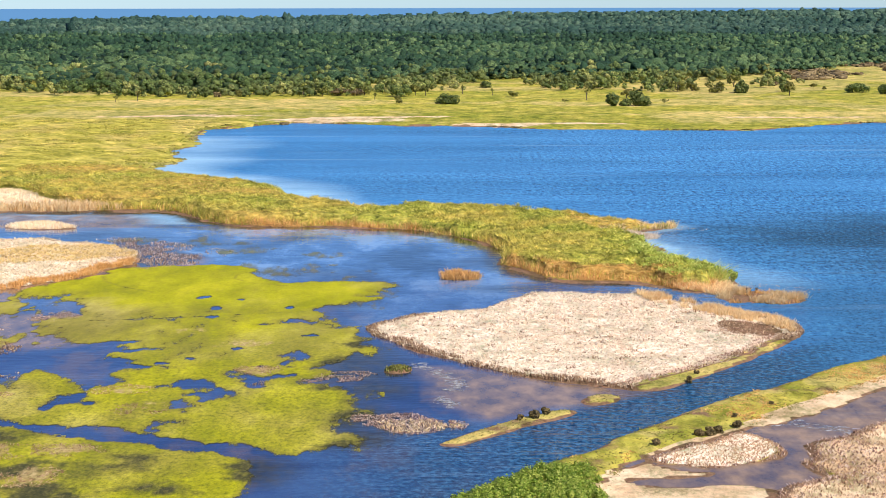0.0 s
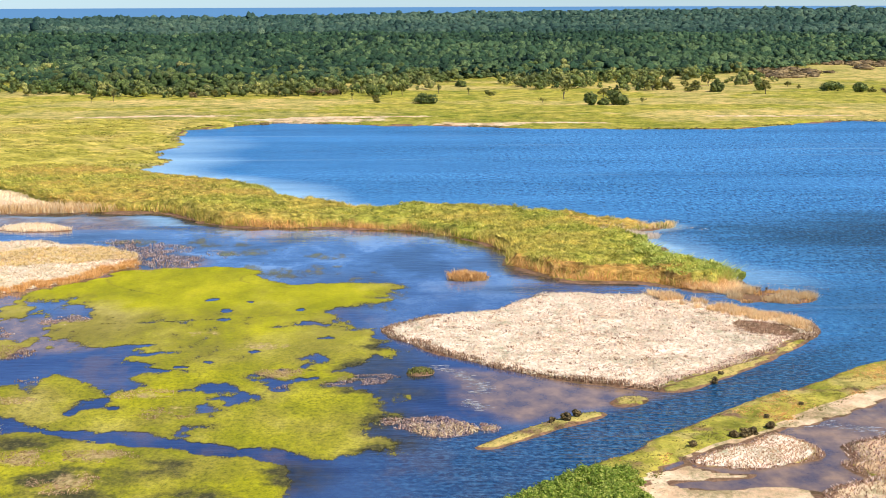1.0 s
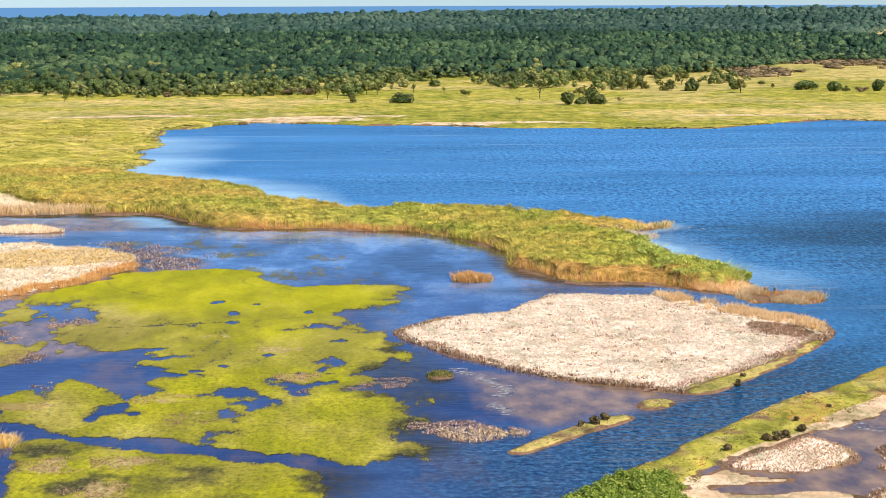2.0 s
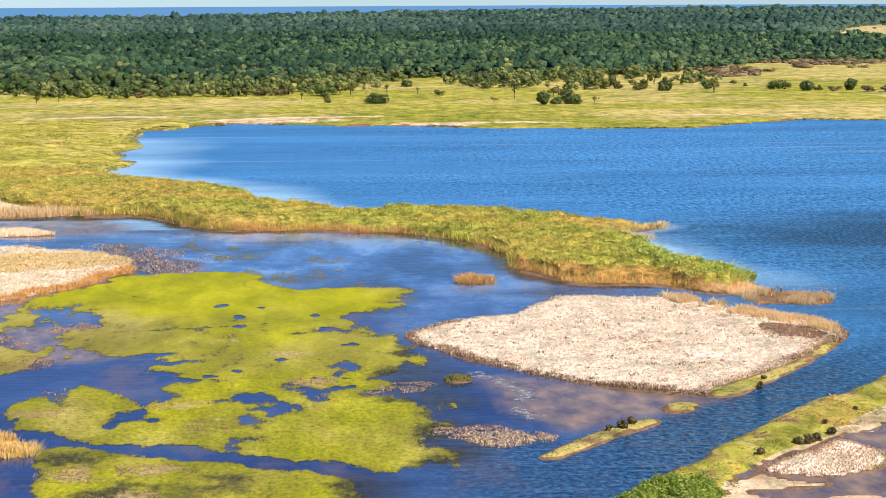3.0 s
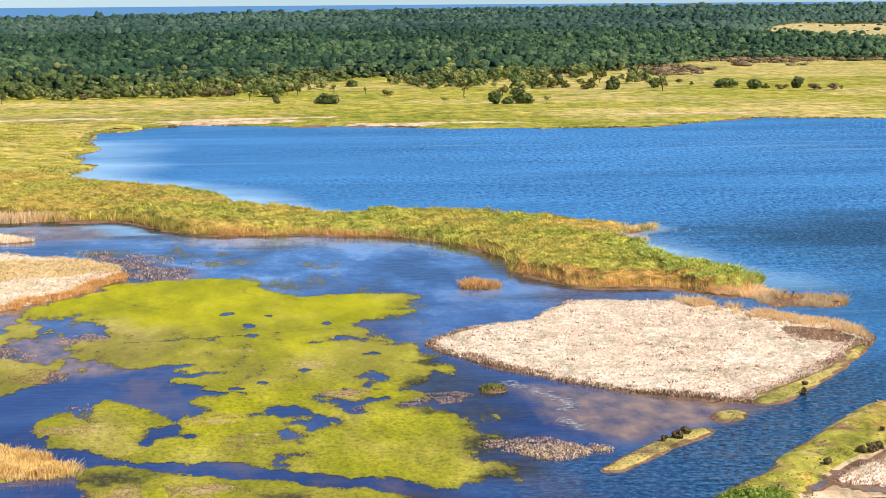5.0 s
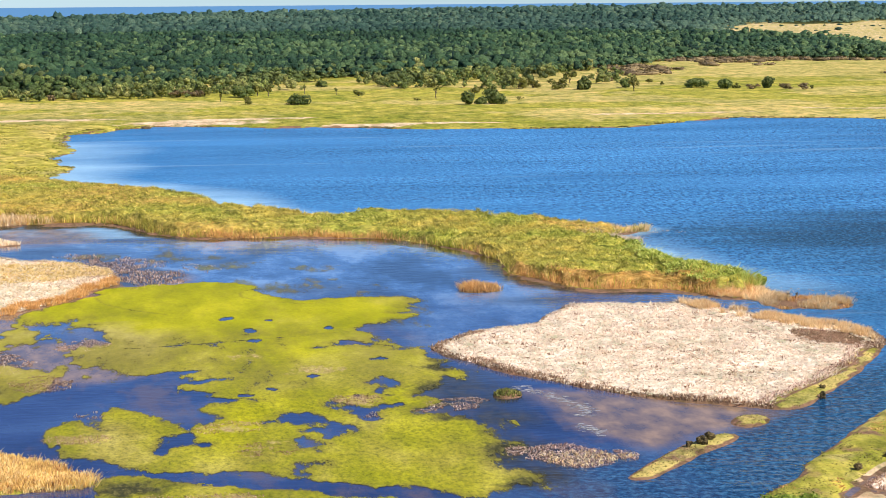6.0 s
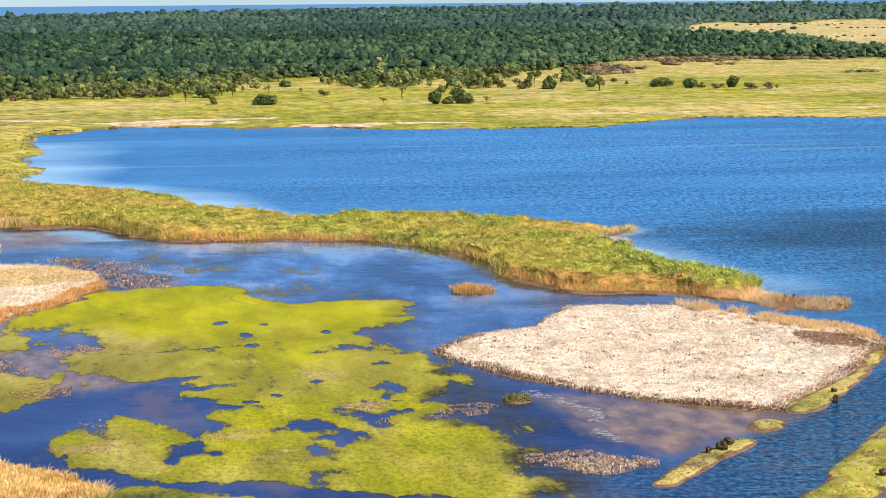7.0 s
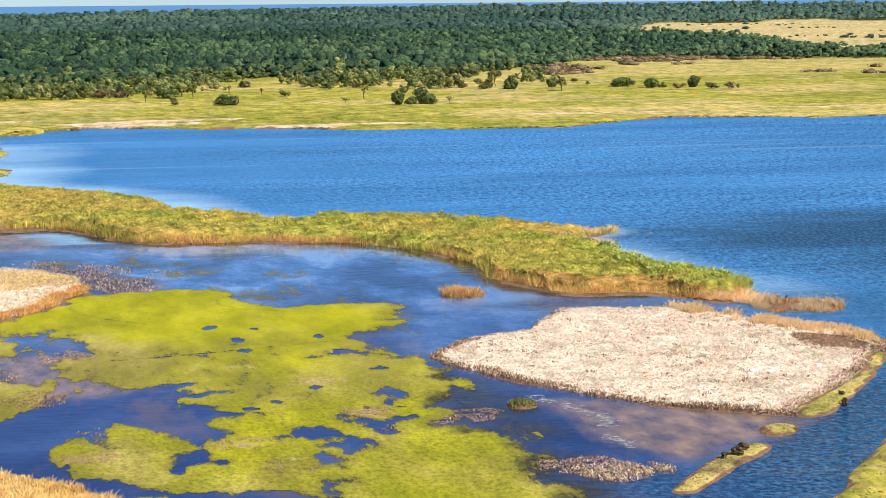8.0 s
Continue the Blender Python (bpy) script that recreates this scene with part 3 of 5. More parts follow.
def rise(x, y):
    """The far land climbs gently, more so in the east."""
    r, bearing = np.hypot(x, y), np.degrees(np.arctan2(x, y))
    t = np.clip((r - 3500) / 1250, 0, 1)
    return t * t * (3 - 2 * t) * np.clip(12 + 1.0 * (bearing + 3), 1, 24)


WEST_TAIL = smooth_ring([(-82.5, 464.6), (-73.4, 459.2), (-63.5, 448.1), (-56.4, 432.4), (-58.6, 422.4), (-67, 418.7), (-75.4, 417.5), (-78.2, 425.3)])
LANDS = [  # ring, top, slope of the shore, unevenness of the shore
    (ISLAND, 0.35, 0.35, 1.0), (BANK, 0.3, 0.4, 0.5), (REED_ISLE, 0.04, 0.1, 2.6), (TUFT, 0.2, 0.3, 0.8), (STRIP, 0.2, 0.2, 1.2),
    (PALE_WEST, 0.3, 0.25, 1.6), (ISLET_GRASS, 0.4, 0.4, 0.4), (SPIT, 0.28, 0.3, 0.4), (ISLET_SMALL, 0.35, 0.4, 0.4), 
    (REED_NEAR, 0.3, 0.3, 1.0), (DIKE, 0.45, 0.3, 0.6),
    (SAND_A, 0.14, 0.12, 0.7), (SAND_C, 0.14, 0.12, 0.9), (SAND_B, 0.18, 0.12, 1.2), (PALE_EAST, 0.3, 0.25, 0.7), (PALE_SE, 0.3, 0.2, 1.6),
]


def ground_height(x, y):
    rough, lumps = fbm(x, y, 9, 4, 11), fbm(x, y, 5, 3, 12)
    h = np.full(np.shape(x), -0.8)
    for ring, top, slope, uneven in LANDS:
        d = inside(ring, x, y) + rough * uneven
        h = np.maximum(h, np.clip(d * slope, -0.8, top) + np.where(d > 0, 0.06 * rough + 0.10 * lumps * np.clip(d / 3, 0, 1) * (top >= 0.3), 0))
    far = np.clip((y - 550) / 400, 0, 1)
    d = inside(MAIN, x, y, 40) + fbm(x, y, 14, 4, 5) * (1.4 + 3 * far)
    top = 0.5 + 0.7 * np.clip(d / 60, 0, 1) + 0.5 * fbm(x, y, 60, 3, 3)
    return np.maximum(h, np.clip(d * 0.35, -0.8, top)) + rise(x, y)


def mesh_np(name, verts, faces, mat, parent=None, label="", smooth=False):
    """A mesh object from arrays of corners and of faces with equal numbers of corners."""
    me = bpy.data.meshes.new(name)
    verts, faces = np.asarray(verts, np.float32), np.asarray(faces, np.int32)
    n = faces.shape[1]
    me.vertices.add(len(verts))
    me.vertices.foreach_set("co", verts.ravel())
    me.loops.add(faces.size)
    me.loops.foreach_set("vertex_index", faces.ravel())
    me.polygons.add(len(faces))
    me.polygons.foreach_set("loop_start", np.arange(0, faces.size, n, dtype=np.int32))
    if smooth:
        me.polygons.foreach_set("use_smooth", np.ones(len(faces), bool))
    me.update(calc_edges=True)
    me.materials.append(mat)
    ob = new(name, me)
    ob.parent = parent
    if label:
        tagged(ob, label)
    return ob


def set_attr(ob, name, values):
    a = ob.data.attributes.new(name, "FLOAT", "POINT")
    a.data.foreach_set("value", np.asarray(values, np.float32).ravel())


def steps(lo, hi, step, grow_lo, grow_hi, lo_end, hi_end):
    """Even steps from lo to hi, then ever wider ones out to both ends."""
    mid = list(np.arange(lo, hi, step))
    s, v, left = step, lo, []
    while v > lo_end:
        s *= grow_lo
        v -= s
        left.append(v)
    s, v, right = step, mid[-1], []
    while v < hi_end:
        s *= grow_hi
        v += s
        right.append(v)
    return np.array(left[::-1] + mid + right)


def sheet(xs, ys):
    gx, gy = np.meshgrid(xs, ys)
    n = len(xs)
    i = np.arange((len(ys) - 1) * n).reshape(len(ys) - 1, n)[:, :-1].ravel()
    return gx.ravel(), gy.ravel(), np.stack([i, i + 1, i + n + 1, i + n], 1)


def soft(d, width):
    return np.clip(d / width * 0.5 + 0.5, 0, 1)


def near_line(px, py, line):
    """Metres from a polyline."""
    best = np.full(px.shape, 1e9)
    for (x0, y0), (x1, y1) in zip(line, line[1:]):
        t = np.clip(((px - x0) * (x1 - x0) + (py - y0) * (y1 - y0)) / ((x1 - x0) ** 2 + (y1 - y0) ** 2), 0, 1)
        best = np.minimum(best, np.hypot(px - x0 - t * (x1 - x0), py - y0 - t * (y1 - y0)))
    return best


# ---- ground, water, sea ----
xs = steps(-112, 85, 1.05, 1.09, 1.07, -2400, 2400)
ys = steps(210, 420, 1.2, 1.2, 1.018, -500, 640)
ys = np.r_[ys, steps(ys[-1] + 3.5, 925, 3.5, 1.0, 1.06, 1e9, 4950)]
gx, gy, quads = sheet(xs, ys)
gz = ground_height(gx, gy)
ground = mesh_np("ground", np.stack([gx, gy, gz], 1), quads, M_GROUND, smooth=True)
tagged(ground, "flat marsh land of meadow, sand and mud", "ground", kind="structure")
lumpy = fbm(gx, gy, 30, 4, 21)
strip_noise = fbm(gx, gy * 0.25, 60, 4, 31)
d_main = inside(MAIN, gx, gy, 60)
d_dike = inside(DIKE, gx, gy)
bands = fbm(gx * 0.7, gy, 60, 5, 32)
dry = np.clip(0.38 + 0.8 * bands, 0, 1) * (gy > 600)
dry = np.maximum(dry, soft(-np.abs(gy - 960 + 0.05 * gx) + 45, 30) * np.clip(0.5 + strip_noise, 0, 1))
dry = np.maximum(dry, np.clip((gx - 200) / 200, 0, 1) * np.clip((gy - 1200) / 250, 0, 0.85))
dry = np.where(d_dike > -1, np.clip(0.3 + (gx - 30) / 110 + 0.5 * fbm(gx, gy, 9, 4, 25), 0, 0.8), dry)
for ring in (SPIT, BANK, ISLET_GRASS):
    dry = np.where(inside(ring, gx, gy) > -1, 0.7 + 0.3 * lumpy, dry)
sand = np.maximum(np.maximum(inside(SAND_A, gx, gy), inside(SAND_C, gx, gy)) > -1, inside(SAND_B, gx, gy) > 0) * (d_dike < 0.3) * 1.0
for cx, cy, rx, ry in ((25, 893, 30, 17), (-62, 925, 46, 22), (-20, 945, 60, 8), (-150, 955, 60, 12), (-235, 905, 40, 26), (-120, 905, 34, 11), (70, 900, 40, 6), (190, 945, 60, 7), (300, 960, 60, 8)):
    sand = np.maximum(sand, np.clip(1.2 - np.hypot((gx - cx) / rx, (gy - cy) / ry) + 0.35 * bands, 0, 0.8))
sand = np.maximum(sand, 0.46 * (gy > 1900))
pale = np.zeros_like(gx)
SHORE_PALE = smooth_ring([(-175, 592), (-150, 588), (-131.6, 578), (-120, 560), (-108, 545), (-97, 537), (-99, 533.4), (-111, 529.6), (-127.6, 531), (-175, 532)])
sand = np.maximum(sand, soft(inside(PALE_SE, gx, gy) + 0.5 * lumpy - 1.0, 0.6))
for ring in (ISLAND, PALE_WEST, PALE_EAST, STRIP, SHORE_PALE, REED_NEAR):
    pale = np.maximum(pale, soft(inside(ring, gx, gy) + 0.5 * lumpy - 1.0, 0.6))
pale *= inside(BANK, gx, gy) < -1.2
mud = np.maximum((gz < 0.07) * (inside(PALE_WEST, gx, gy) < 1) * 1.0, soft(inside(GAP, gx, gy), 1.5))
for ring in (TUFT, REED_ISLE, ISLET_SMALL):
    mud = np.maximum(mud, inside(ring, gx, gy) > -2)
for ring in (ISLAND, PALE_WEST, PALE_EAST, PALE_SE, STRIP):
    d = inside(ring, gx, gy)
    mud = np.maximum(mud, (np.abs(d) < (0.8 if ring is PALE_EAST else 1.4)) & (inside(BANK, gx, gy) < -0.5))
for ring in (SPIT, BANK, ISLET_GRASS):
    d = inside(ring, gx, gy)
    mud = np.maximum(mud, np.where(np.abs(d) < 0.4, 0.8, np.where(d > 0, 0.36 + 0.2 * fbm(gx, gy, 5, 3, 23), 0)))
mud = np.where(d_dike > 0.5, np.maximum(mud, 0.28 + 0.3 * fbm(gx, gy, 4, 4, 28)), mud)
mud = np.maximum(mud, (np.abs(d_main) < 1.2) & (gy < 560))
# The far bank's thin shaded wet edge, painted with the mud colour.
mud = np.maximum(mud, 0.75 * ((np.abs(d_main) < 1.0) & (gy > 845) & (fbm(gx, gy, 25, 3, 22) > -0.3)))
set_attr(ground, "dry", dry), set_attr(ground, "sand", sand), set_attr(ground, "pale", pale), set_attr(ground, "mud", mud)
# Floor of the woods, painted dark so that gaps between crowns look shaded.
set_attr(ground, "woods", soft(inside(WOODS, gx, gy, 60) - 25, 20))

wx, wy, quads = sheet(steps(-130, 110, 1.8, 1.08, 1.08, -900, 1500), steps(200, 520, 2.4, 1.12, 1.03, -500, 1000))
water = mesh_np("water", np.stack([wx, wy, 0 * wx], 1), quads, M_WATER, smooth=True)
tagged(water, "blue wind-rippled lake with calmer marsh pools", "water", kind="structure")
lake = soft(np.minimum(wx - 40 + 0.0 * wy, 1e9), 30)
lake = np.maximum(lake, soft(wy - 500, 10))
w_mud = np.zeros_like(wx)
for ring, share in zip(MUD_WATER, (1, 0.5, 0.9, 1, 0.9, 1)):
    w_mud = np.maximum(w_mud, share * soft(inside(ring, wx, wy) + 1.5 * fbm(wx, wy, 8, 3, 4), 3))
d_shore = -inside(MAIN, wx, wy, 60)
# Where sheltered water gets the painted pale sheen.
lee_sheen = np.clip(1 - (d_shore - 1) / (4 + 17 * np.clip((-12 - wx) / 50, 0, 1) + 17 * vnoise(wx / 30, wy / 80, 9) * np.clip((70 - wx) / 60, 0.3, 1)), 0, 1) * (wy > 432) * np.clip((835 - wy) / 40, 0, 1) * (lake > 0.4) * (wx < 130)
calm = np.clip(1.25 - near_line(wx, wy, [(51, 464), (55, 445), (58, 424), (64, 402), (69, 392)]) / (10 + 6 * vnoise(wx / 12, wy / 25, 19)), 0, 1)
lee_sheen = np.maximum(lee_sheen, 0.32 * calm * (lake > 0.3))
# Wind-ruffled patches whose darker sky reflection is put into the colour.
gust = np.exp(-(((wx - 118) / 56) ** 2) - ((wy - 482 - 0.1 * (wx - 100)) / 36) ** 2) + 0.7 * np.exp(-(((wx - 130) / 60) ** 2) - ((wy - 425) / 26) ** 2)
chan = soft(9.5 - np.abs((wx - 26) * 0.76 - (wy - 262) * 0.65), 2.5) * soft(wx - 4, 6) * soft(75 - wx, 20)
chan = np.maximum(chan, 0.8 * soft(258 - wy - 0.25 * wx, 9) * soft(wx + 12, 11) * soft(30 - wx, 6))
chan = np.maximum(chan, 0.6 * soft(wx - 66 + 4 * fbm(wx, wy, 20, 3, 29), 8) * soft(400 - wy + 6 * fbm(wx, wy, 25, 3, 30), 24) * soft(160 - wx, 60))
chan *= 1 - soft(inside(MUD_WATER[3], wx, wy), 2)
# Submerged weed, plus the dark band painted at the reeds' foot.
w_weed_shade = np.zeros_like(wx)
for cx, cy, rx, ry in ((-13.5, 308, 7, 12), (-15, 296, 9, 8), (-10.5, 283, 5, 7), (-14, 265, 5, 12), (-13, 250, 6, 6), (-24, 232, 5, 8), (-36, 262, 5, 3)):
    w_weed_shade = np.maximum(w_weed_shade, np.clip(1.35 - np.hypot((wx - cx) / rx, (wy - cy) / ry), 0, 1))
for cx, cy, rx, ry in ((-62, 458, 16, 7), (-51, 446, 8, 7), (-36, 408, 18, 9), (-22, 392, 9, 10), (-80, 470, 12, 6), (-20, 366, 6, 7), (8, 425, 7, 9), (14, 385, 14, 5), (-86, 480, 14, 9), (-40, 470, 12, 4)):
    w_weed_shade = np.maximum(w_weed_shade, 0.55 * np.clip(1.3 - np.hypot((wx - cx) / rx, (wy - cy) / ry), 0, 1))
# Muddy edge with the reeds' shade and dark reflection painted into the water.
reed_foot_shade = soft(3.8 + 1.6 * fbm(wx, wy, 9, 3, 18) - d_shore, 1.5) * (wy < 540) * (wx < 40) * (wy > 385)
w_weed_shade = np.maximum(w_weed_shade, 0.95 * reed_foot_shade)
for ring in (HEAP_A, HEAP_B, HEAP_W, BED_W, WEST_TAIL):
    w_weed_shade = np.maximum(w_weed_shade, 0.8 * soft(inside(ring, wx, wy) - 0.5 + 1.5 * fbm(wx, wy, 6, 3, 33), 2))
set_attr(water, "weed", w_weed_shade)
# How strongly the painted wave light and shade shows.
set_attr(water, "chop_shade", np.clip(0.28 + 0.5 * soft(wx - 40 + 0.15 * (wy - 500), 60) + 0.35 * fbm(wx * 0.35, wy, 45, 4, 24) + gust, 0.1, 1))
set_attr(water, "lake", lake), set_attr(water, "mud", w_mud), set_attr(water, "pale", np.clip(1.1 * lee_sheen * (0.85 + 0.5 * fbm(wx * 0.35, wy, 22, 4, 16)), 0, 0.95)), set_attr(water, "dark", np.clip(np.clip(gust * (1.5 + 0.5 * fbm(wx * 0.4, wy, 20, 4, 26)) - 0.1, 0, 0.97) * (1 - 0.8 * calm) + 0.9 * chan, 0, 1))
open_water = np.maximum(soft(wy - 385 + 14 * fbm(wx, wy, 40, 3, 15), 25), 0.6 * soft(wy - 335 + 12 * fbm(wx, wy, 30, 3, 17), 20) * soft(wx + 16, 6))
set_attr(water, "open", open_water * (1 - lake))
set_attr(water, "ripple", np.clip(0.04 + 1.0 * lake * (1 - 0.8 * lee_sheen) + 0.12 * chan, 0, 1) * (1 - 0.9 * w_mud))

# Upright glowing strip that stands in for the distant sea.
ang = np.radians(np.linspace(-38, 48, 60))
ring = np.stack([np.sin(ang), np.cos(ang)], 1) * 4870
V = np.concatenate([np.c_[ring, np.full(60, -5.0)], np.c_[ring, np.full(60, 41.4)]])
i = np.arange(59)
sea = mesh_np("backdrop", V, np.stack([i, i + 1, i + 61, i + 60], 1), M_SEA_GLOW)
tagged(sea, "self-lit backdrop of blue open sea on the horizon", "sea", kind="structure")

ax, ay, quads = sheet(np.arange(-110, -8, 0.5), np.arange(205, 480, 0.7))
bx = ax + 2.2 * fbm(ax, ay, 7, 4, 141) + 1.3 * fbm(ax, ay * 0.5, 2.4, 3, 143)
by = ay + 3.5 * fbm(ax, ay, 7, 4, 142) + 1.3 * fbm(ax, ay * 0.5, 2.4, 3, 144)
ox, oy = (ax + bx) / 2, (ay + by) / 2
cover = soft(inside(ALGAE, ox, oy) + 0.8 * fbm(ax, ay * 0.6, 4, 4, 41), 1.0 + 2.4 * np.clip((ax + 30) / 15, 0, 1))
for ring in POOLS:
    cover = np.minimum(cover, 1 - soft(inside(ring, ox, oy) + 0.1 + 1.3 * fbm(ax, ay * 0.4, 3.5, 5, 43), 1.7))
for cx, cy, rx, ry in POOL_SPOTS:
    d = 1.1 - np.hypot((ax - cx) / rx, (ay - cy) / ry) + 0.9 * fbm(ax, ay * 0.6, 3, 4, 44)
    cover = np.minimum(cover, 1 - np.clip(d * 2.2, 0, 1))
thin = np.clip((-64 - ax - 3 * fbm(ax, ay, 20, 3, 48)) / 9, 0, 1) * np.clip((388 - ay) / 25, 0, 1) * np.clip((ay - 297) / 8, 0, 1)
cover *= 1 - thin * np.clip(fbm(ax, ay * 0.45, 9, 5, 47) * 3.0 + 0.75, 0, 1)
belt = np.clip((ay - 296) / 14, 0, 1) * np.clip((368 - ay) / 14, 0, 1)
cover = np.minimum(cover, 1 - 0.34 * belt * np.clip(fbm(ax, ay * 0.5, 14, 5, 46) * 1.8 + 0.4, 0, 1))
for line, wide in (([(-67.1, 346.1), (-57.2, 347.8), (-39.5, 352.6), (-27.2, 356.3), (-18.8, 358.3)], 0.25), ([(-74.8, 403.2), (-73.1, 396.1), (-68.3, 388.5), (-60, 380.3)], 0.45), ([(-42.2, 409.6), (-45.2, 406.7), (-45.7, 399.8), (-41.2, 393.2), (-31.8, 388.3)], 0.3)):
    cover *= 1 - 0.5 * np.exp(-((near_line(ax, ay, line) / wide) ** 2))
low = soft(inside(ALGAE_LOW, ox, oy) + 0.4 * fbm(ax, ay, 4, 4, 45), 1.2)
for cx, cy, rx, ry in ((-75, 466, 10, 4), (-68, 467, 6, 8), (-26.8, 436, 4.6, 4.4), (-36, 412, 15, 10), (-20, 366, 9, 7), (-13, 378, 8, 8), (-58, 458, 10, 4), (-50, 446, 8, 5)):
    low = np.maximum(low, np.clip(0.7 - 0.6 * np.hypot((ax - cx) / rx, (ay - cy) / ry) + 0.5 * fbm(ax, ay * 0.5, 5, 4, 49), 0, 0.36))
straw, weed = np.zeros_like(ax), np.zeros_like(ax)
STRAWS = [(-78.8, 318.2, 4.5, 5.7), (-70.1, 294.4, 1.9, 2), (-70.6, 279.5, 4.2, 2.9), (-50.7, 283.1, 5.1, 3.3), (-44.8, 269.2, 4, 3.8), (-30.3, 298.5, 3.5, 3.4), (-29.4, 287.9, 1.2, 1.6), (-51.6, 243.8, 5.6, 3.3), (-53, 230, 4, 5), (-60, 243, 5, 4)]
for cx, cy, rx, ry in STRAWS + [(-35, 323, 5, 6), (-48, 334, 4, 4)]:
    straw = np.maximum(straw, np.clip(1.05 - np.hypot((ax - cx) / rx, (ay - cy) / ry) + 0.8 * fbm(ax, ay * 0.7, 4, 4, 53), 0, 1))
for cx, cy, rx, ry in ((-46, 235, 13, 6), (-42, 240, 8, 4), (-61, 251, 8, 6), (-38, 224, 9, 4), (-55, 233, 8, 5), (-50, 222, 9, 5), (-25, 233, 3.5, 8), (-13, 249, 6, 6), (-12, 268, 5, 9), (-17, 305, 5, 6), (-14, 322, 4, 8), (-11, 252, 5, 6), (-16, 284, 5, 4)):
    weed = np.maximum(weed, np.clip(1.15 - np.hypot((ax - cx) / rx, (ay - cy) / ry) + 0.5 * fbm(ax, ay, 5, 4, 50), 0, 1))
rough = np.clip((345 - ay) / 70, 0, 1)
far_mat = np.clip((cover < 0.3) * (ay > 360), 0, 1)
dull = np.clip(0.10 + 0.6 * belt + 0.6 * fbm(ax, ay * 0.6, 26, 4, 52) + 0.7 * np.clip((-56 - ax) / 14, 0, 1) * (ay < 375) + 0.9 * far_mat + 0.3 * np.clip((300 - ay) / 40, 0, 1) - 0.35 * np.clip((ay - 365) / 15, 0, 1), 0, 1)
total = np.maximum(cover, low)
keep = (total[quads] > 0.02).any(1)
used, inv = np.unique(quads[keep], return_inverse=True)
algae = mesh_np("algae_mat", np.stack([ax, ay, 0.03 + 0.05 * total], 1)[used], inv.reshape(-1, 4), M_ALGAE, smooth=True)
tagged(algae, "yellow-green mat of algae and pondweed floating on shallow water", "algae", kind="stuff")
set_attr(algae, "film", 1 - 0.55 * far_mat[used]), set_attr(algae, "cover", total[used]), set_attr(algae, "straw", 0.68 * straw[used]), set_attr(algae, "weed", 0.8 * weed[used]), set_attr(algae, "rough", rough[used]), set_attr(algae, "dull", dull[used])


# ---- reeds and grass ----
def scatter(ring, per_m2, edge=0.0, wobble=0.0, seed=51):
    """Random places inside a ring, at least edge metres from its rim."""
    wobble_out = wobble + max(0.0, -edge)
    lo, hi = ring.min(0) - wobble_out, ring.max(0) + wobble_out
    n = int((hi[0] - lo[0]) * (hi[1] - lo[1]) * per_m2)
    x, y = RNG.uniform(lo[0], hi[0], n), RNG.uniform(lo[1], hi[1], n)
    d = inside(ring, x, y) + wobble * fbm(x, y, 9, 4, 11)
    return x[d > edge], y[d > edge], d[d > edge]


def blades(name, x, y, z, h, w, mat, label, category, lean=0.35, wind=(0.0, 0.0), simple=False):
    """Stems and leaves as slim bent blades, all in one mesh."""
    n = len(x)
    yaw = RNG.uniform(0, math.pi, n)
    dx, dy = np.cos(yaw) * w / 2, np.sin(yaw) * w / 2
    lx = (RNG.normal(0, lean, n) + wind[0]) * h
    ly = (RNG.normal(0, lean, n) + wind[1]) * h
    a = np.stack([x - dx, y - dy, z], 1)
    b_ = np.stack([x + dx, y + dy, z], 1)
    c = np.stack([x + lx * 0.45 + dx * 0.8, y + ly * 0.45 + dy * 0.8, z + h * 0.62], 1)
    d = np.stack([x + lx * 0.45 - dx * 0.8, y + ly * 0.45 - dy * 0.8, z + h * 0.62], 1)
    e = np.stack([x + lx, y + ly, z + h], 1)
    if simple:
        k = np.arange(n) * 3
        ob = mesh_np(name, np.stack([a, b_, e], 1).reshape(-1, 3), np.stack([k, k + 1, k + 2], 1), mat)
        return tagged(ob, label, category, kind="stuff")
    k = np.arange(n) * 5
    F = np.concatenate([np.stack([k, k + 1, k + 2], 1), np.stack([k, k + 2, k + 3], 1), np.stack([k + 3, k + 2, k + 4], 1)])
    V = np.stack([a, b_, c, d, e], 1).reshape(-1, 3)
    ob = mesh_np(name, V, F, mat)
    return tagged(ob, label, category, kind="stuff")


def reed_patch(name, ring, per_m2, height, width, mat, label, edge=0.0, wobble=0.0, lean=0.3, keep=None, category="reeds", wind=(0, 0)):
    x, y, d = scatter(ring, per_m2, edge, wobble)
    if keep is not None:
        sel = keep(x, y, d)
        x, y, d = x[sel], y[sel], d[sel]
    z = np.maximum(ground_height(x, y), 0.0) - 0.05
    h = height * RNG.uniform(0.6, 1.15, len(x)) * (1 + 0.25 * fbm(x, y, 7, 3, 61))
    return blades(name, x, y, z, h, width * RNG.uniform(0.6, 1.4, len(x)), mat, label, category, lean, wind)


def tufts(name, ring, per_m2, stems, height, width, mat, label, edge=0.0, wobble=0.0, keep=None, spread=0.35):
    """Fluffy clumps: stems that lean out from their clump's middle."""
    x, y, d = scatter(ring, per_m2, edge, wobble)
    if keep is not None:
        sel = keep(x, y, d)
        x, y = x[sel], y[sel]
    size = RNG.uniform(0.6, 1.25, len(x)) * (1 + 0.3 * fbm(x, y, 6, 3, 61))
    n = len(x) * stems
    cx, cy, size = np.repeat(x, stems), np.repeat(y, stems), np.repeat(size, stems)
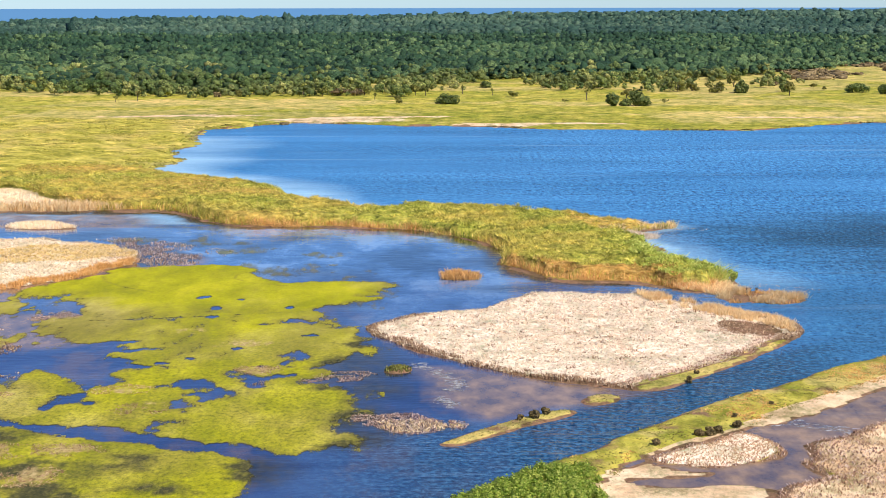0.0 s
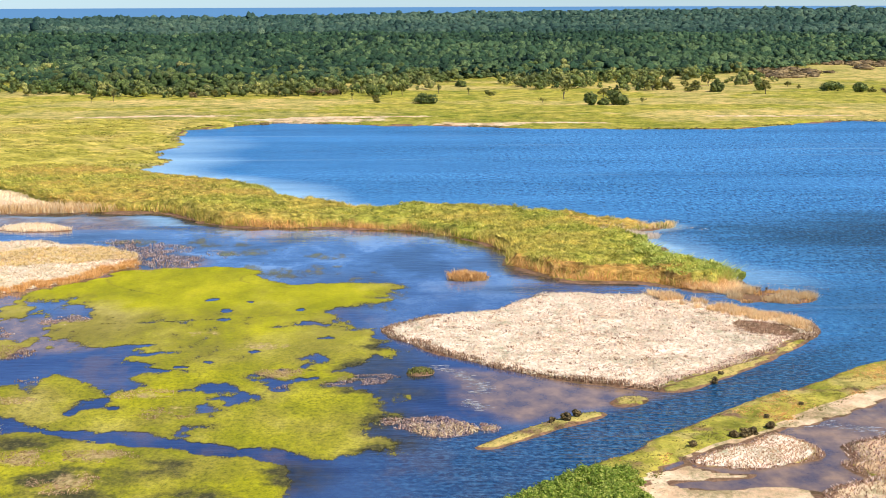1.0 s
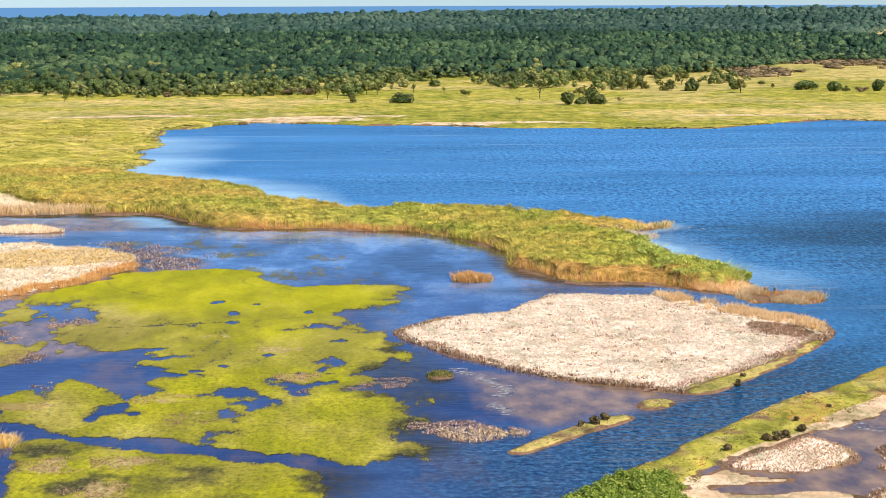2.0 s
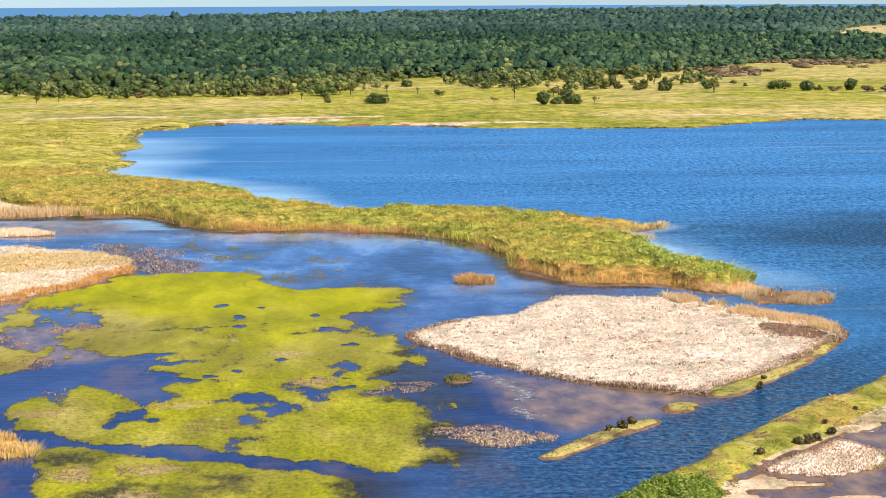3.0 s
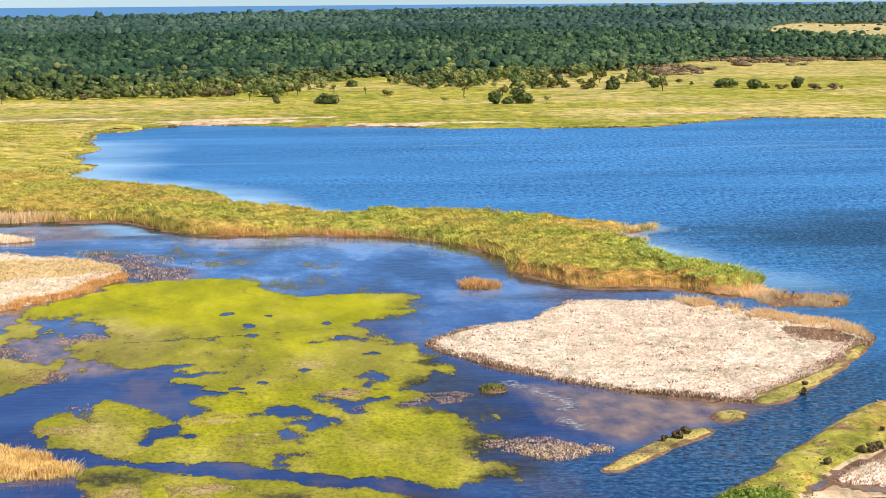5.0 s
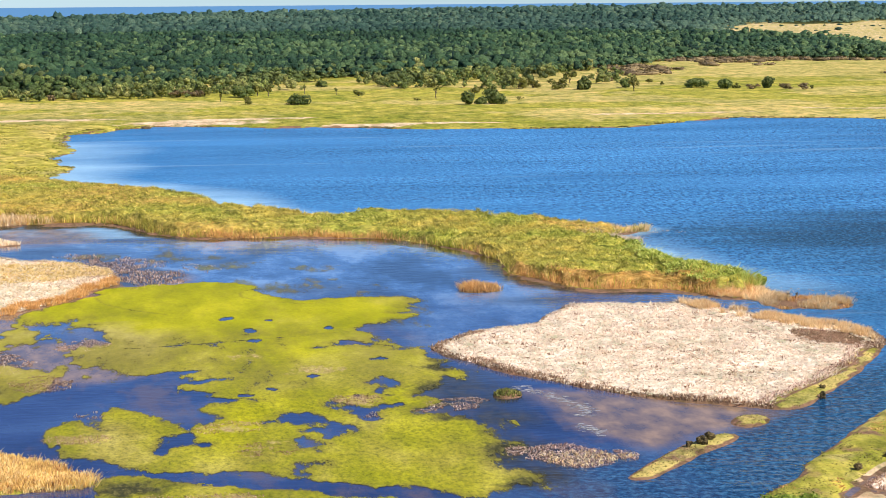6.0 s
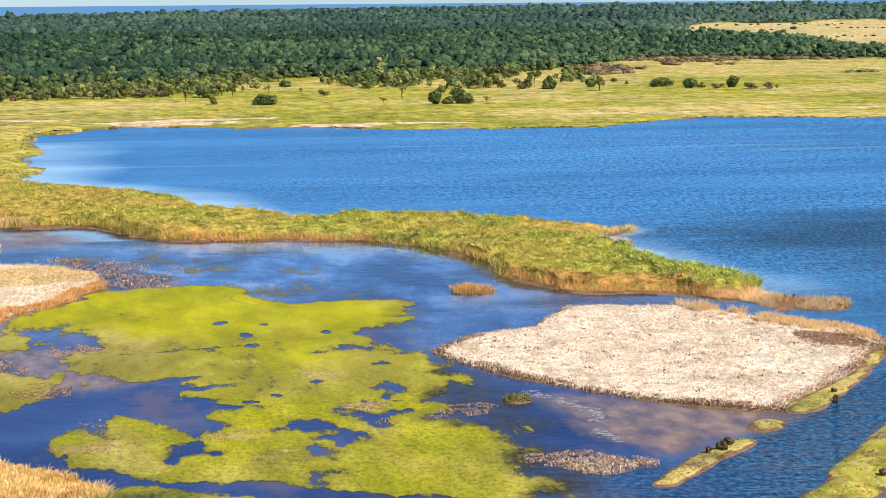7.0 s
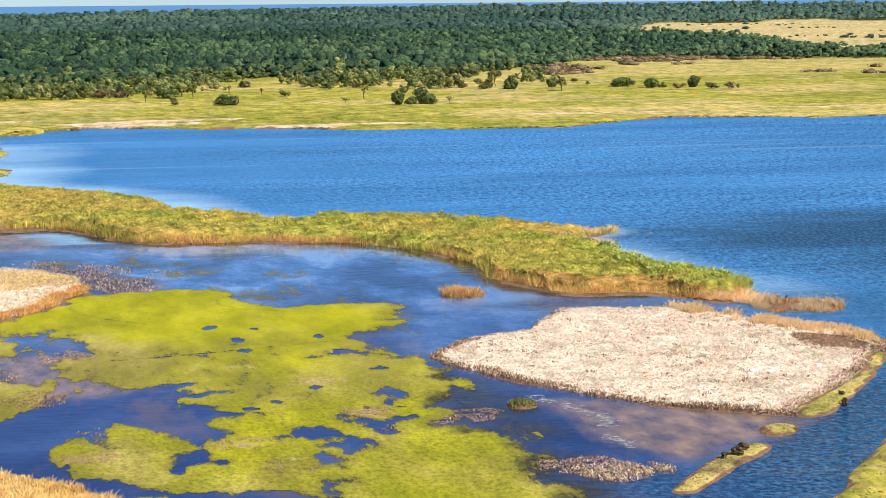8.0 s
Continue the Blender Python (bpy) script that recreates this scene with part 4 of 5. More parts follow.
    ox, oy = RNG.normal(0, spread, n) * size, RNG.normal(0, spread, n) * size
    px, py = cx + ox, cy + oy
    h = height * size * RNG.uniform(0.55, 1.1, n)
    yaw = RNG.uniform(0, math.pi, n)
    w = width * RNG.uniform(0.6, 1.4, n)
    dx, dy = np.cos(yaw) * w / 2, np.sin(yaw) * w / 2
    lx, ly = (ox * 0.9 + RNG.normal(0, 0.12, n)) * h, (oy * 0.9 + RNG.normal(0, 0.12, n)) * h
    z = np.repeat(np.maximum(ground_height(x, y), -0.15), stems) - 0.05
    a = np.stack([px - dx, py - dy, z], 1)
    b_ = np.stack([px + dx, py + dy, z], 1)
    c = np.stack([px + lx * 0.4 + dx, py + ly * 0.4 + dy, z + h * 0.65], 1)
    d_ = np.stack([px + lx * 0.4 - dx, py + ly * 0.4 - dy, z + h * 0.65], 1)
    e = np.stack([px + lx, py + ly, z + h * 0.97], 1)
    k = np.arange(n) * 5
    F = np.concatenate([np.stack([k, k + 1, k + 2], 1), np.stack([k, k + 2, k + 3], 1), np.stack([k + 3, k + 2, k + 4], 1)])
    ob = mesh_np(name, np.stack([a, b_, c, d_, e], 1).reshape(-1, 3), F, mat)
    return tagged(ob, label, "reeds", kind="stuff")


# The reed point and the reed bed behind the marsh pools.
REED_BELT = smooth_ring([(-150, 533), (-127.6, 531), (-110.9, 529.5), (-97.1, 533.5), (-87, 532), (-78.4, 529), (-68.1, 512.5), (-62.1, 502), (-52.1, 494), (-33.9, 493.5), (-24.7, 491), (-12.5, 487), (-3.5, 481), (2.3, 471.8), (8, 462.5), (13.3, 449.8)]
    + [(15, 436.6), (13, 427), (14, 420), (19, 410), (22.5, 402), (27, 395), (36, 394.5), (42, 392), (48, 384), (56, 380), (60, 392), (58, 405), (52, 414), (49, 430), (50, 446), (47, 470), (51, 482), (60, 488), (61, 492), (54, 494)]
    + [(45, 500), (36, 506), (26, 512), (15, 521), (2, 527), (-10, 527), (-17, 521.5), (-27, 528), (-37, 540), (-46, 550), (-49, 569), (-54, 592), (-65, 609), (-76, 621), (-91, 632), (-108, 662), (-150, 668)])


def belt_height(x, y):
    """Height of the reed tops; low lumps all over, bushier at the point's end."""
    h = 2.7 - 1.5 * np.clip((y - 560) / 90, 0, 1) + 0.5 * fbm(x, y * 0.7, 8, 3, 61) + 0.42 * fbm(x, y, 3, 2, 62) + 0.3 * fbm(x, y * 0.8, 1.5, 2, 69)
    h = h - 1.1 * np.clip((x - 34) / 12, 0, 1) * (y > 466)
    return h + np.where(is_lush(x, y), 0.6 + 0.7 * fbm(x, y, 7, 3, 63), 0)


def is_lush(x, y):
    return (x > 44 + 2 * fbm(x, y, 8, 3, 64)) & (y < 442) & (y > 386) & (x - 44 + (y - 392) * 0.35 > 2)


cx, cy, quads = sheet(np.arange(-160, 66, 0.6), np.arange(378, 672, 0.8))
SHORE_CUT = smooth_ring([(-175, 592), (-150, 588), (-131.6, 578), (-120, 560), (-108, 545), (-99, 537), (-111, 525), (-175, 525)])
d = np.minimum(inside(REED_BELT, cx, cy), -inside(SHORE_CUT, cx, cy)) + 1.2 * fbm(cx, cy, 7, 4, 11)
cz = ground_height(cx, cy) + (belt_height(cx, cy) - 0.45) * np.clip((d - 1.4) / 1.6, 0, 1)
keep = (d[quads] > 0).all(1)
used, inv = np.unique(quads[keep], return_inverse=True)
canopy = mesh_np("reed_canopy", np.stack([cx, cy, cz], 1)[used], inv.reshape(-1, 4), M_CANOPY, smooth=True)
tagged(canopy, "dense lower leaves of the yellow-green reed bed", "reeds", kind="stuff")

def rust_share(x, y):
    """How much of the reed is dry: patches on the lagoon side of the point and at its lake tip."""
    deep = 10 + 13 * fbm(x, y, 11, 4, 65)
    side = np.where((x > 12) & (y < 445) & (x < 50), np.clip(0.5 - inside(MAIN, x, y - deep) / 4, 0, 1), 0)
    west = 0.34 * np.clip((-10 - x) / 40, 0, 1) * np.clip(0.6 + fbm(x, y, 20, 3, 68), 0, 1.3)
    side = np.maximum(side, west)
    return np.maximum(side * 0.85, np.clip((x - 36 - 6 * fbm(x, y, 9, 3, 66)) / 5, 0, 0.55) * (y > 470))


set_attr(canopy, "rust", rust_share(cx, cy)[used])
x, y, d = scatter(REED_BELT, 8.0, 0.0, 1.2)
sel = inside(SHORE_CUT, x, y) < 0.5
x, y, d = x[sel], y[sel], d[sel]
south = inside(MAIN, x, y - 6.5 - 2.5 * fbm(x, y, 14, 3, 67)) < 0.5
pick = RNG.random(len(x))
rusty = (south & (pick < np.clip(0.62 + 0.75 * fbm(x, y, 12, 3, 60), 0.12, 0.95))) | (pick < rust_share(x, y))
lush = is_lush(x, y) & ~(south & (pick < 0.9))
rusty &= ~lush
tall = belt_height(x, y)
edge = (d < 2.2) | south
zz = ground_height(x, y) - 0.05 + np.where(edge, 0, np.maximum(tall - 0.75, 0))
hh = np.where(edge, tall * RNG.uniform(0.6, 1.05, len(x)), RNG.uniform(0.4, 0.95, len(x)) * (1 + 0.4 * fbm(x, y, 2.5, 2, 59)))
ww = RNG.uniform(0.16, 0.42, len(x))
g = ~rusty & ~lush
blades("reed_bed", x[g & ~edge], y[g & ~edge], zz[g & ~edge], hh[g & ~edge], ww[g & ~edge] * 1.15, M_REED, "dense yellow-green reed bed along the lake point", "reeds", 0.75, (-0.3, -0.1), True)
blades("reed_bed_rim", x[g & edge], y[g & edge], zz[g & edge], hh[g & edge] * 0.85, ww[g & edge] * 0.55, M_REED, "tall green stems at the rim of the reed bed", "reeds", 0.4)
tip = rusty & (y > 468) & (x > 30)
rusty &= ~tip
blades("straw_tip_reeds", x[tip], y[tip], ground_height(x[tip], y[tip]) + np.where(edge[tip], 0, 0.9), hh[tip] * np.where(edge[tip], 0.55, 0.9), ww[tip] * 0.9, M_GOLD, "straw-coloured dry reeds at the lake tip", "reeds", 0.7)
more = np.repeat(np.flatnonzero(rusty), 2)
blades("dry_reed_fringe", x[more] + RNG.normal(0, 0.3, len(more)), y[more] + RNG.normal(0, 0.4, len(more)), zz[more], hh[more] * RNG.uniform(0.45, 1.0, len(more)), ww[more] * 0.4, M_TAN, "rust-brown dry reed fringe along the reed bed", "reeds", 0.42, (0, 0), True)
blades("lush_reed_clump", x[lush], y[lush], zz[lush] + 0.2, hh[lush] * 0.8, ww[lush] * 1.1, M_FRESH, "fresh green reed clump at the point's end", "reeds", 0.9)

LUSH_RING = smooth_ring([(44.5, 394), (47.5, 391), (51.6, 388.4), (58, 386), (60.5, 389), (59.4, 396), (57.6, 402.5), (54.6, 408), (49.7, 412.8), (43.5, 409.4)])
RUST_FRONT = smooth_ring([(49, 385.4), (49.9, 381.5), (53.5, 378.4), (57.7, 375.2), (60.9, 381.8), (61.8, 387.9), (56.6, 389.7), (50.6, 391.6)])
tufts("lush_reed_tufts", LUSH_RING, 1.8, 32, 2.2, 0.08, M_FRESH, "fluffy fresh green reeds at the point's end", 0.0, 1.0, spread=0.42)
tufts("rusty_front_reeds", RUST_FRONT, 1.6, 30, 1.3, 0.08, M_GOLD, "tan and rusty reeds before the fresh green reeds", 0.2, 0.8)
tufts("dry_reed_tufts", REED_ISLE, 1.5, 34, 1.2, 0.07, M_GOLD, "tan dry reed tufts standing in shallow water", 0.0, 2.5, keep=lambda x, y, d: fbm(x, y, 6, 3, 81) > -0.1)
tufts("rusty_reed_tufts", REED_ISLE, 0.5, 22, 1.0, 0.08, M_TAN, "rust-brown reed tufts at the water's edge", 0.0, 1.5, keep=lambda x, y, d: fbm(x, y, 5, 3, 80) > -0.05)
tufts("dry_reed_tuft", TUFT, 2.2, 22, 1.35, 0.1, M_TAN, "small rust-brown reed tuft in the lagoon", 0.2, 0.5)
TIP = smooth_ring([(36, 505), (44, 500), (53, 493), (62, 492), (58, 488), (50, 486), (44, 490), (38, 497)])
tufts("golden_tip_reeds", TIP, 0.5, 20, 1.5, 0.12, M_GOLD, "golden reed tufts on the lake side of the point", 0.0, 1.5)
PALE_TUFT = smooth_ring([(47.5, 474), (54, 473), (55.5, 467), (51, 465), (46.5, 468)])
tufts("pale_reed_tuft", PALE_TUFT, 1.4, 20, 1.6, 0.12, M_PALE, "pale cream reed tuft beside the green reeds", 0.0, 0.8)
reed_patch("floating_debris", smooth_ring([(64, 392), (70, 391), (78, 384), (84, 379), (80, 376), (72, 380), (66, 384)]), 0.7, 0.25, 0.25, M_STRAW, "dark reed litter floating in shallow water", 0.0, 2.0, 1.5, keep=lambda x, y, d: fbm(x, y, 4, 3, 82) > 0.1)
reed_patch("tip_debris", smooth_ring([(60, 494), (66, 490), (72, 484), (66, 483), (59, 488)]), 0.8, 0.3, 0.25, M_STRAW, "reed litter off the point's tip", 0.0, 1.5, 1.5)
FRINGE = smooth_ring([(40.5, 375), (43, 373.5), (47.1, 367), (53.4, 358.5), (58.6, 350.5), (64, 344), (65, 333), (63, 330.5), (60.5, 338), (55.5, 345), (50, 352), (45.5, 361), (41.5, 369)])
tufts("golden_reed_fringe", FRINGE, 1.9, 38, 1.25, 0.07, M_GOLD, "golden dry reed fringe on the pale island", 0.0, 0.9, keep=lambda x, y, d: fbm(x, y, 5, 3, 83) > -0.15 - 0.02 * (x - 45))

# Pale flattened reed beds.
pale_kept = lambda x, y, d: (inside(BANK, x, y) < -0.2) & (inside(GAP, x, y) + fbm(x, y, 4, 3, 84) < 0.3)
reed_patch("pale_reed_island", ISLAND, 5.0, 0.28, 0.32, M_PALE, "cream-white dry reed bed covering a marsh island", 0.6, 0.6, 2.2, keep=pale_kept)
tufts("pale_reed_puffs", ISLAND, 0.10, 10, 0.5, 0.2, M_PALE, "fluffy cream reed heads over the marsh island", 1.0, 0.6, keep=pale_kept, spread=0.4)
reed_patch("brown_reed_rim", ISLAND, 12.0, 0.55, 0.16, M_STRAW, "brown broken stems round the pale island", 0.1, 0.8, 0.35, keep=lambda x, y, d: (d < 2.2 + 1.2 * fbm(x, y, 5, 3, 78)) & pale_kept(x, y, d) & (y < 350))
tufts("brown_reed_specks", ISLAND, 0.035, 16, 0.45, 0.12, M_STRAW, "small brown tufts scattered over the pale reeds", 1.5, 0.5, keep=lambda x, y, d: pale_kept(x, y, d) & (fbm(x, y, 12, 3, 79) > -0.3))
reed_patch("brown_gap_stems", GAP, 5.0, 0.35, 0.2, M_STRAW, "brown trampled stems in a bare patch of the island", -1.5, 1.5, 0.9)
reed_patch("brown_bank_stems", BANK, 8.0, 0.4, 0.18, M_HEAP, "broken stems between pale reeds and grassy bank", -2.6, 0.5, 0.9, keep=lambda x, y, d: (d < -0.2) & (inside(ISLAND, x, y) > 0.8))
reed_patch("brown_reed_stems", ISLAND, 0.35, 0.35, 0.25, M_STRAW, "scattered brown stems among the pale reeds", 1.0, 0.5, 1.2, keep=lambda x, y, d: pale_kept(x, y, d) & (fbm(x, y, 10, 4, 85) > 0.15))
reed_patch("pale_reed_bed", PALE_WEST, 4.5, 0.4, 0.34, M_CREAM, "cream and golden dry reed bed in shallow water", 0.6, 1.0, 1.7)
reed_patch("golden_reed_band", PALE_WEST, 4.5, 0.55, 0.3, M_STRAWGOLD, "golden band across the pale reed bed", 0.4, 1.0, 1.5, keep=lambda x, y, d: np.abs(y - 438 - 0.25 * (x + 90) + 8 * fbm(x, y, 18, 3, 86)) < 13)
tufts("golden_reed_edge", PALE_WEST, 1.5, 30, 1.15, 0.08, M_TAN, "golden-brown reed edge of the pale reed bed", 0.2, 1.0, keep=lambda x, y, d: (d < 3.5) & (y < 425))
reed_patch("reed_stubble", WEST_TAIL, 5.0, 0.3, 0.2, M_HEAP, "sparse pinkish-brown reed stubble in shallow water", -6.0, 4.0, 1.0, keep=lambda x, y, d: (RNG.random(len(x)) < np.clip(0.85 + d / 12, 0.0, 1) ** 1.5) & (fbm(x, y * 0.7, 5, 4, 87) > -0.25 - 0.05 * d))
reed_patch("pale_reed_strip", STRIP, 8.0, 0.9, 0.25, M_CREAM, "pale strip of dry reeds in the lagoon", 0.3, 0.8, 0.5)
reed_patch("pale_reed_isle", PALE_EAST, 10.0, 0.35, 0.16, M_BEIGE, "cream dry reed isle on the mud flat", 0.5, 0.5, 1.0)
reed_patch("brown_isle_rim", PALE_EAST, 12.0, 0.4, 0.12, M_HEAP, "brown stems round the cream reed isle", 0.1, 0.5, 0.3, keep=lambda x, y, d: d < 1.2)
reed_patch("pale_reed_field", PALE_SE, 6.0, 0.4, 0.13, M_BEIGE, "pale reed field beside the mud flat", 0.6, 1.5, 0.6, keep=lambda x, y, d: fbm(x, y, 9, 3, 88) > -0.35)
reed_patch("brown_field_stems", PALE_SE, 6.0, 0.4, 0.16, M_HEAP, "brown stems in the pale reed field", 0.1, 1.5, 0.9, keep=lambda x, y, d: (d < 3) | (fbm(x, y, 9, 4, 88) < 0.1))
tufts("golden_reed_bed", REED_NEAR, 1.9, 26, 0.95, 0.1, M_STRAWGOLD, "golden reed bed beside the channel", 0.0, 1.0)
tufts("rusty_reed_stems", REED_NEAR, 0.35, 40, 1.1, 0.06, M_TAN, "rust-brown stems in the golden reed bed", 0.0, 1.0)
for ring, many in ((HEAP_A, 9.0), (HEAP_B, 8.0), (HEAP_W, 9.0), (BED_W, 6.0)):
    reed_patch("reed_heap", ring, many * 3.0, 0.2, 0.14, M_HEAP, "low heap of broken brown reed stems in the pool", 0.0, 2.2, 1.1, keep=lambda x, y, d: fbm(x, y, 2.5, 3, 89) > -0.3 - 0.1 * d, category="reed heap")
reed_patch("golden_stubble", HEAP_B, 5.0, 0.4, 0.2, M_GOLD, "straw-yellow stems on the reed heap", 0.8, 1.0, 1.2, keep=lambda x, y, d: (x > -9) & (y < 262))
reed_patch("islet_grass", ISLET_SMALL, 20.0, 0.5, 0.15, M_OLIVE, "tuft of dark grass on a tiny islet", 0.1, 0.3, 0.5, category="grass")
for ring, many in ((ISLET_GRASS, 4.0), (SPIT, 4.0), (BANK, 4.0)):
    reed_patch("bank_grass", ring, many, 0.16, 0.2, M_BANKGRASS, "short yellow-green grass on the bank", 0.3, 0.4, 1.4, category="grass")
NEAR_DIKE = smooth_ring([(p[0], p[1]) for p in ((-5, 212), (5.3, 225.5), (16.7, 241.4), (25, 252.8), (34.4, 264.6), (44.6, 277.2), (55.5, 289.2), (67.2, 301.7), (80, 313), (84, 301), (71.2, 287.5), (58.8, 275), (52, 267), (44.3, 256), (35.3, 248.8), (29, 242.3), (23.6, 232.5), (19, 216), (10, 203))])
reed_patch("dike_grass", NEAR_DIKE, 3.0, 0.13, 0.2, M_BANKGRASS, "short sunlit grass on the earth dike", 0.4, 0.4, 1.4, category="grass")
tufts("dike_tussocks", NEAR_DIKE, 0.4, 12, 0.22, 0.12, M_BANKGRASS, "low olive grass tussocks on the earth dike", 0.6, 0.6, keep=lambda x, y, d: fbm(x, y, 5, 3, 96) > -0.1)
tufts("rusty_dike_grass", NEAR_DIKE, 1.4, 10, 0.18, 0.16, M_TAN, "dry orange grass on the crest of the dike", 0.8, 0.6, keep=lambda x, y, d: (fbm(x, y, 14, 3, 90) + (x - 45) / 30 > 0.0) & (d > 1.5))

SHORE_WEST = smooth_ring([(-170, 592), (-150, 588), (-131.6, 578), (-120, 560), (-108, 545), (-97, 537), (-92, 533.5), (-99, 533.4), (-111, 529.6), (-127.6, 531), (-170, 532)])
reed_patch("pale_shore_reeds", SHORE_WEST, 5.0, 0.8, 0.3, M_CREAM, "pale dry reeds along the lagoon shore", 0.4, 1.0, 1.0)
reed_patch("golden_shore_reeds", SHORE_WEST, 7.0, 2.4, 0.2, M_GOLD, "golden reeds along the lagoon shore", 0.2, 0.8, 0.25, keep=lambda x, y, d: (y < 541) & (d < 8))
for cx, cy, rx, ry in STRAWS:
    n = int(rx * ry * 80)
    a_, q_ = RNG.uniform(0, 6.28, n), np.sqrt(RNG.uniform(0, 1, n)) * 1.15
    x, y = cx + rx * q_ * np.cos(a_) + RNG.normal(0, 0.3, n), cy + ry * q_ * np.sin(a_) + RNG.normal(0, 0.3, n)
    sel = fbm(x, y, 2.5, 3, 92) > -0.1
    x, y = x[sel], y[sel]
    blades("straw_patch", x, y, np.full(len(x), 0.03), RNG.uniform(0.08, 0.25, len(x)), RNG.uniform(0.08, 0.18, len(x)), M_STRAW, "matted brown straw lying on the algae", "straw", 0.9)

# Meadow tussocks north and west of the lake.
WEST_MEADOW = smooth_ring([(-330, 560), (-150, 600), (-110, 640), (-104, 680), (-98, 698), (-104, 715), (-110, 755), (-106, 780), (-113, 820), (-115, 865), (-104, 885), (-90, 908), (-330, 940)])
tx, ty, quads = sheet(np.arange(-330, -90, 1.6), np.arange(560, 945, 2.6))
d = np.minimum(inside(WEST_MEADOW, tx, ty), -inside(REED_BELT, tx, ty) + 4) + 2.0 * fbm(tx, ty, 12, 4, 12)
tz = ground_height(tx, ty) + np.clip(d / 4, 0, 1) * (0.55 + 0.5 * fbm(tx, ty, 14, 4, 13) + 0.45 * fbm(tx, ty, 5, 3, 14))
keep = (d[quads] > 0).all(1)
used, inv = np.unique(quads[keep], return_inverse=True)
turf = mesh_np("marsh_turf", np.stack([tx, ty, tz], 1)[used], inv.reshape(-1, 4), M_TURF, smooth=True)
tagged(turf, "rough yellow-green marsh grass on the low meadow", "grass", kind="stuff")
x, y, d = scatter(WEST_MEADOW, 0.8, 3.0, 1.0)
sel = (inside(REED_BELT, x, y) < 4) & (x > -240)
x, y = x[sel], y[sel]
blades("meadow_sedge", x, y, ground_height(x, y) + 0.25, RNG.uniform(0.3, 0.6, len(x)), RNG.uniform(0.3, 0.8, len(x)), M_REED, "yellow-green sedge blades on the low meadow", "grass", 0.9, (-0.2, -0.3), True)

# Low rushes on the bank of the far shore, and its painted dark edge.
RIM = np.concatenate([np.stack([np.linspace(p[0], q[0], 160), np.linspace(p[1], q[1], 160)], 1) for p, q in zip(MAIN[3:96], MAIN[4:97])])
RIM = RIM[(np.abs(RIM[:, 0]) < 520) & (RIM[:, 1] > 640)]
x, y = RIM[:, 0] + RNG.normal(0, 2.0, len(RIM)), RIM[:, 1] + RNG.normal(1.0, 2.2, len(RIM))
z = ground_height(x, y)
sel = (z > 0.02) & (z < 0.75) & (fbm(x, y, 30, 3, 94) > -0.4) & (RNG.random(len(x)) < 0.6)
x, y, z = x[sel], y[sel], z[sel]
# Dark blades added as the bank's line of shade and wet earth.
sel = (z > 0.02) & (z < 0.45) & (y > 845) & (x > -60)
blades("bank_rushes", x[sel], y[sel] - 0.6, z[sel] - 0.1, RNG.uniform(0.25, 0.5, sel.sum()), RNG.uniform(1.0, 2.4, sel.sum()), M_BUSH, "dark brown blades drawing the shaded wet edge of the lake's bank", "rushes", 0.2, (0, 0), True)
blades("shore_rushes", x, y, z - 0.05, RNG.uniform(0.25, 0.6, len(x)), RNG.uniform(0.4, 1.0, len(x)), M_BANKGRASS, "dark low rushes along the far lake shore", "rushes", 0.3, (0, 0), True)


# ---- woody plants ----
def rand_dirs(n):
    v = RNG.normal(size=(n, 3))
    return v / np.linalg.norm(v, axis=1)[:, None]


ICO = bmesh.new()
bmesh.ops.create_icosphere(ICO, subdivisions=1, radius=1.0)
ICO_V = np.array([v.co[:] for v in ICO.verts])
ICO_F = np.array([[v.index for v in f.verts] for f in ICO.faces])
ICO.free()
ring_a = np.arange(5) * 2 * math.pi / 5
DOME_V = np.array([(math.cos(a), math.sin(a), -0.35) for a in ring_a] + [(0.8 * math.cos(a + 0.6), 0.8 * math.sin(a + 0.6), 0.5) for a in ring_a] + [(0, 0, 0.88)])
DOME_F = np.array([f for k in range(5) for f in ((k, (k + 1) % 5, 5 + k), ((k + 1) % 5, 5 + (k + 1) % 5, 5 + k), (5 + k, 5 + (k + 1) % 5, 10))])


def leaf_cards(centres, radii, per_lobe, size, shell=0.25):
    """Ragged leaf sprays over lobes; each spray is a small bent pair of triangles."""
    n = len(centres) * per_lobe
    dirs = rand_dirs(n)
    c = np.repeat(centres, per_lobe, 0)
    r = np.repeat(radii, per_lobe, 0)
    p = c + dirs * r * RNG.uniform(1 - shell, 1.12, (n, 1))
    s = size * RNG.uniform(0.6, 1.4, (n, 1))
    u = np.cross(dirs, rand_dirs(n))
    u /= np.linalg.norm(u, axis=1)[:, None] + 1e-9
    v = np.cross(dirs, u) + 0.5 * rand_dirs(n)
    V = np.stack([p - u * s, p - v * s * 0.8 + dirs * s * 0.25, p + u * s, p + v * s * 0.8 + dirs * s * 0.1], 1).reshape(-1, 3)
    k = np.arange(n) * 4
    return V, np.concatenate([np.stack([k, k + 1, k + 2], 1), np.stack([k, k + 2, k + 3], 1)])


def cores(centres, radii, scale=0.82, shape=None):
    """Lumpy closed masses inside the lobes, each turned its own way."""
    base_v, base_f = shape or (ICO_V, ICO_F)
    n = len(centres)
    lump = 1 + (0.18 if shape is None else 0.26) * RNG.normal(size=(n, len(base_v), 1))
    a = RNG.uniform(0, 6.28, n)[:, None]
    px, py, pz = base_v[None, :, 0], base_v[None, :, 1], base_v[None, :, 2]
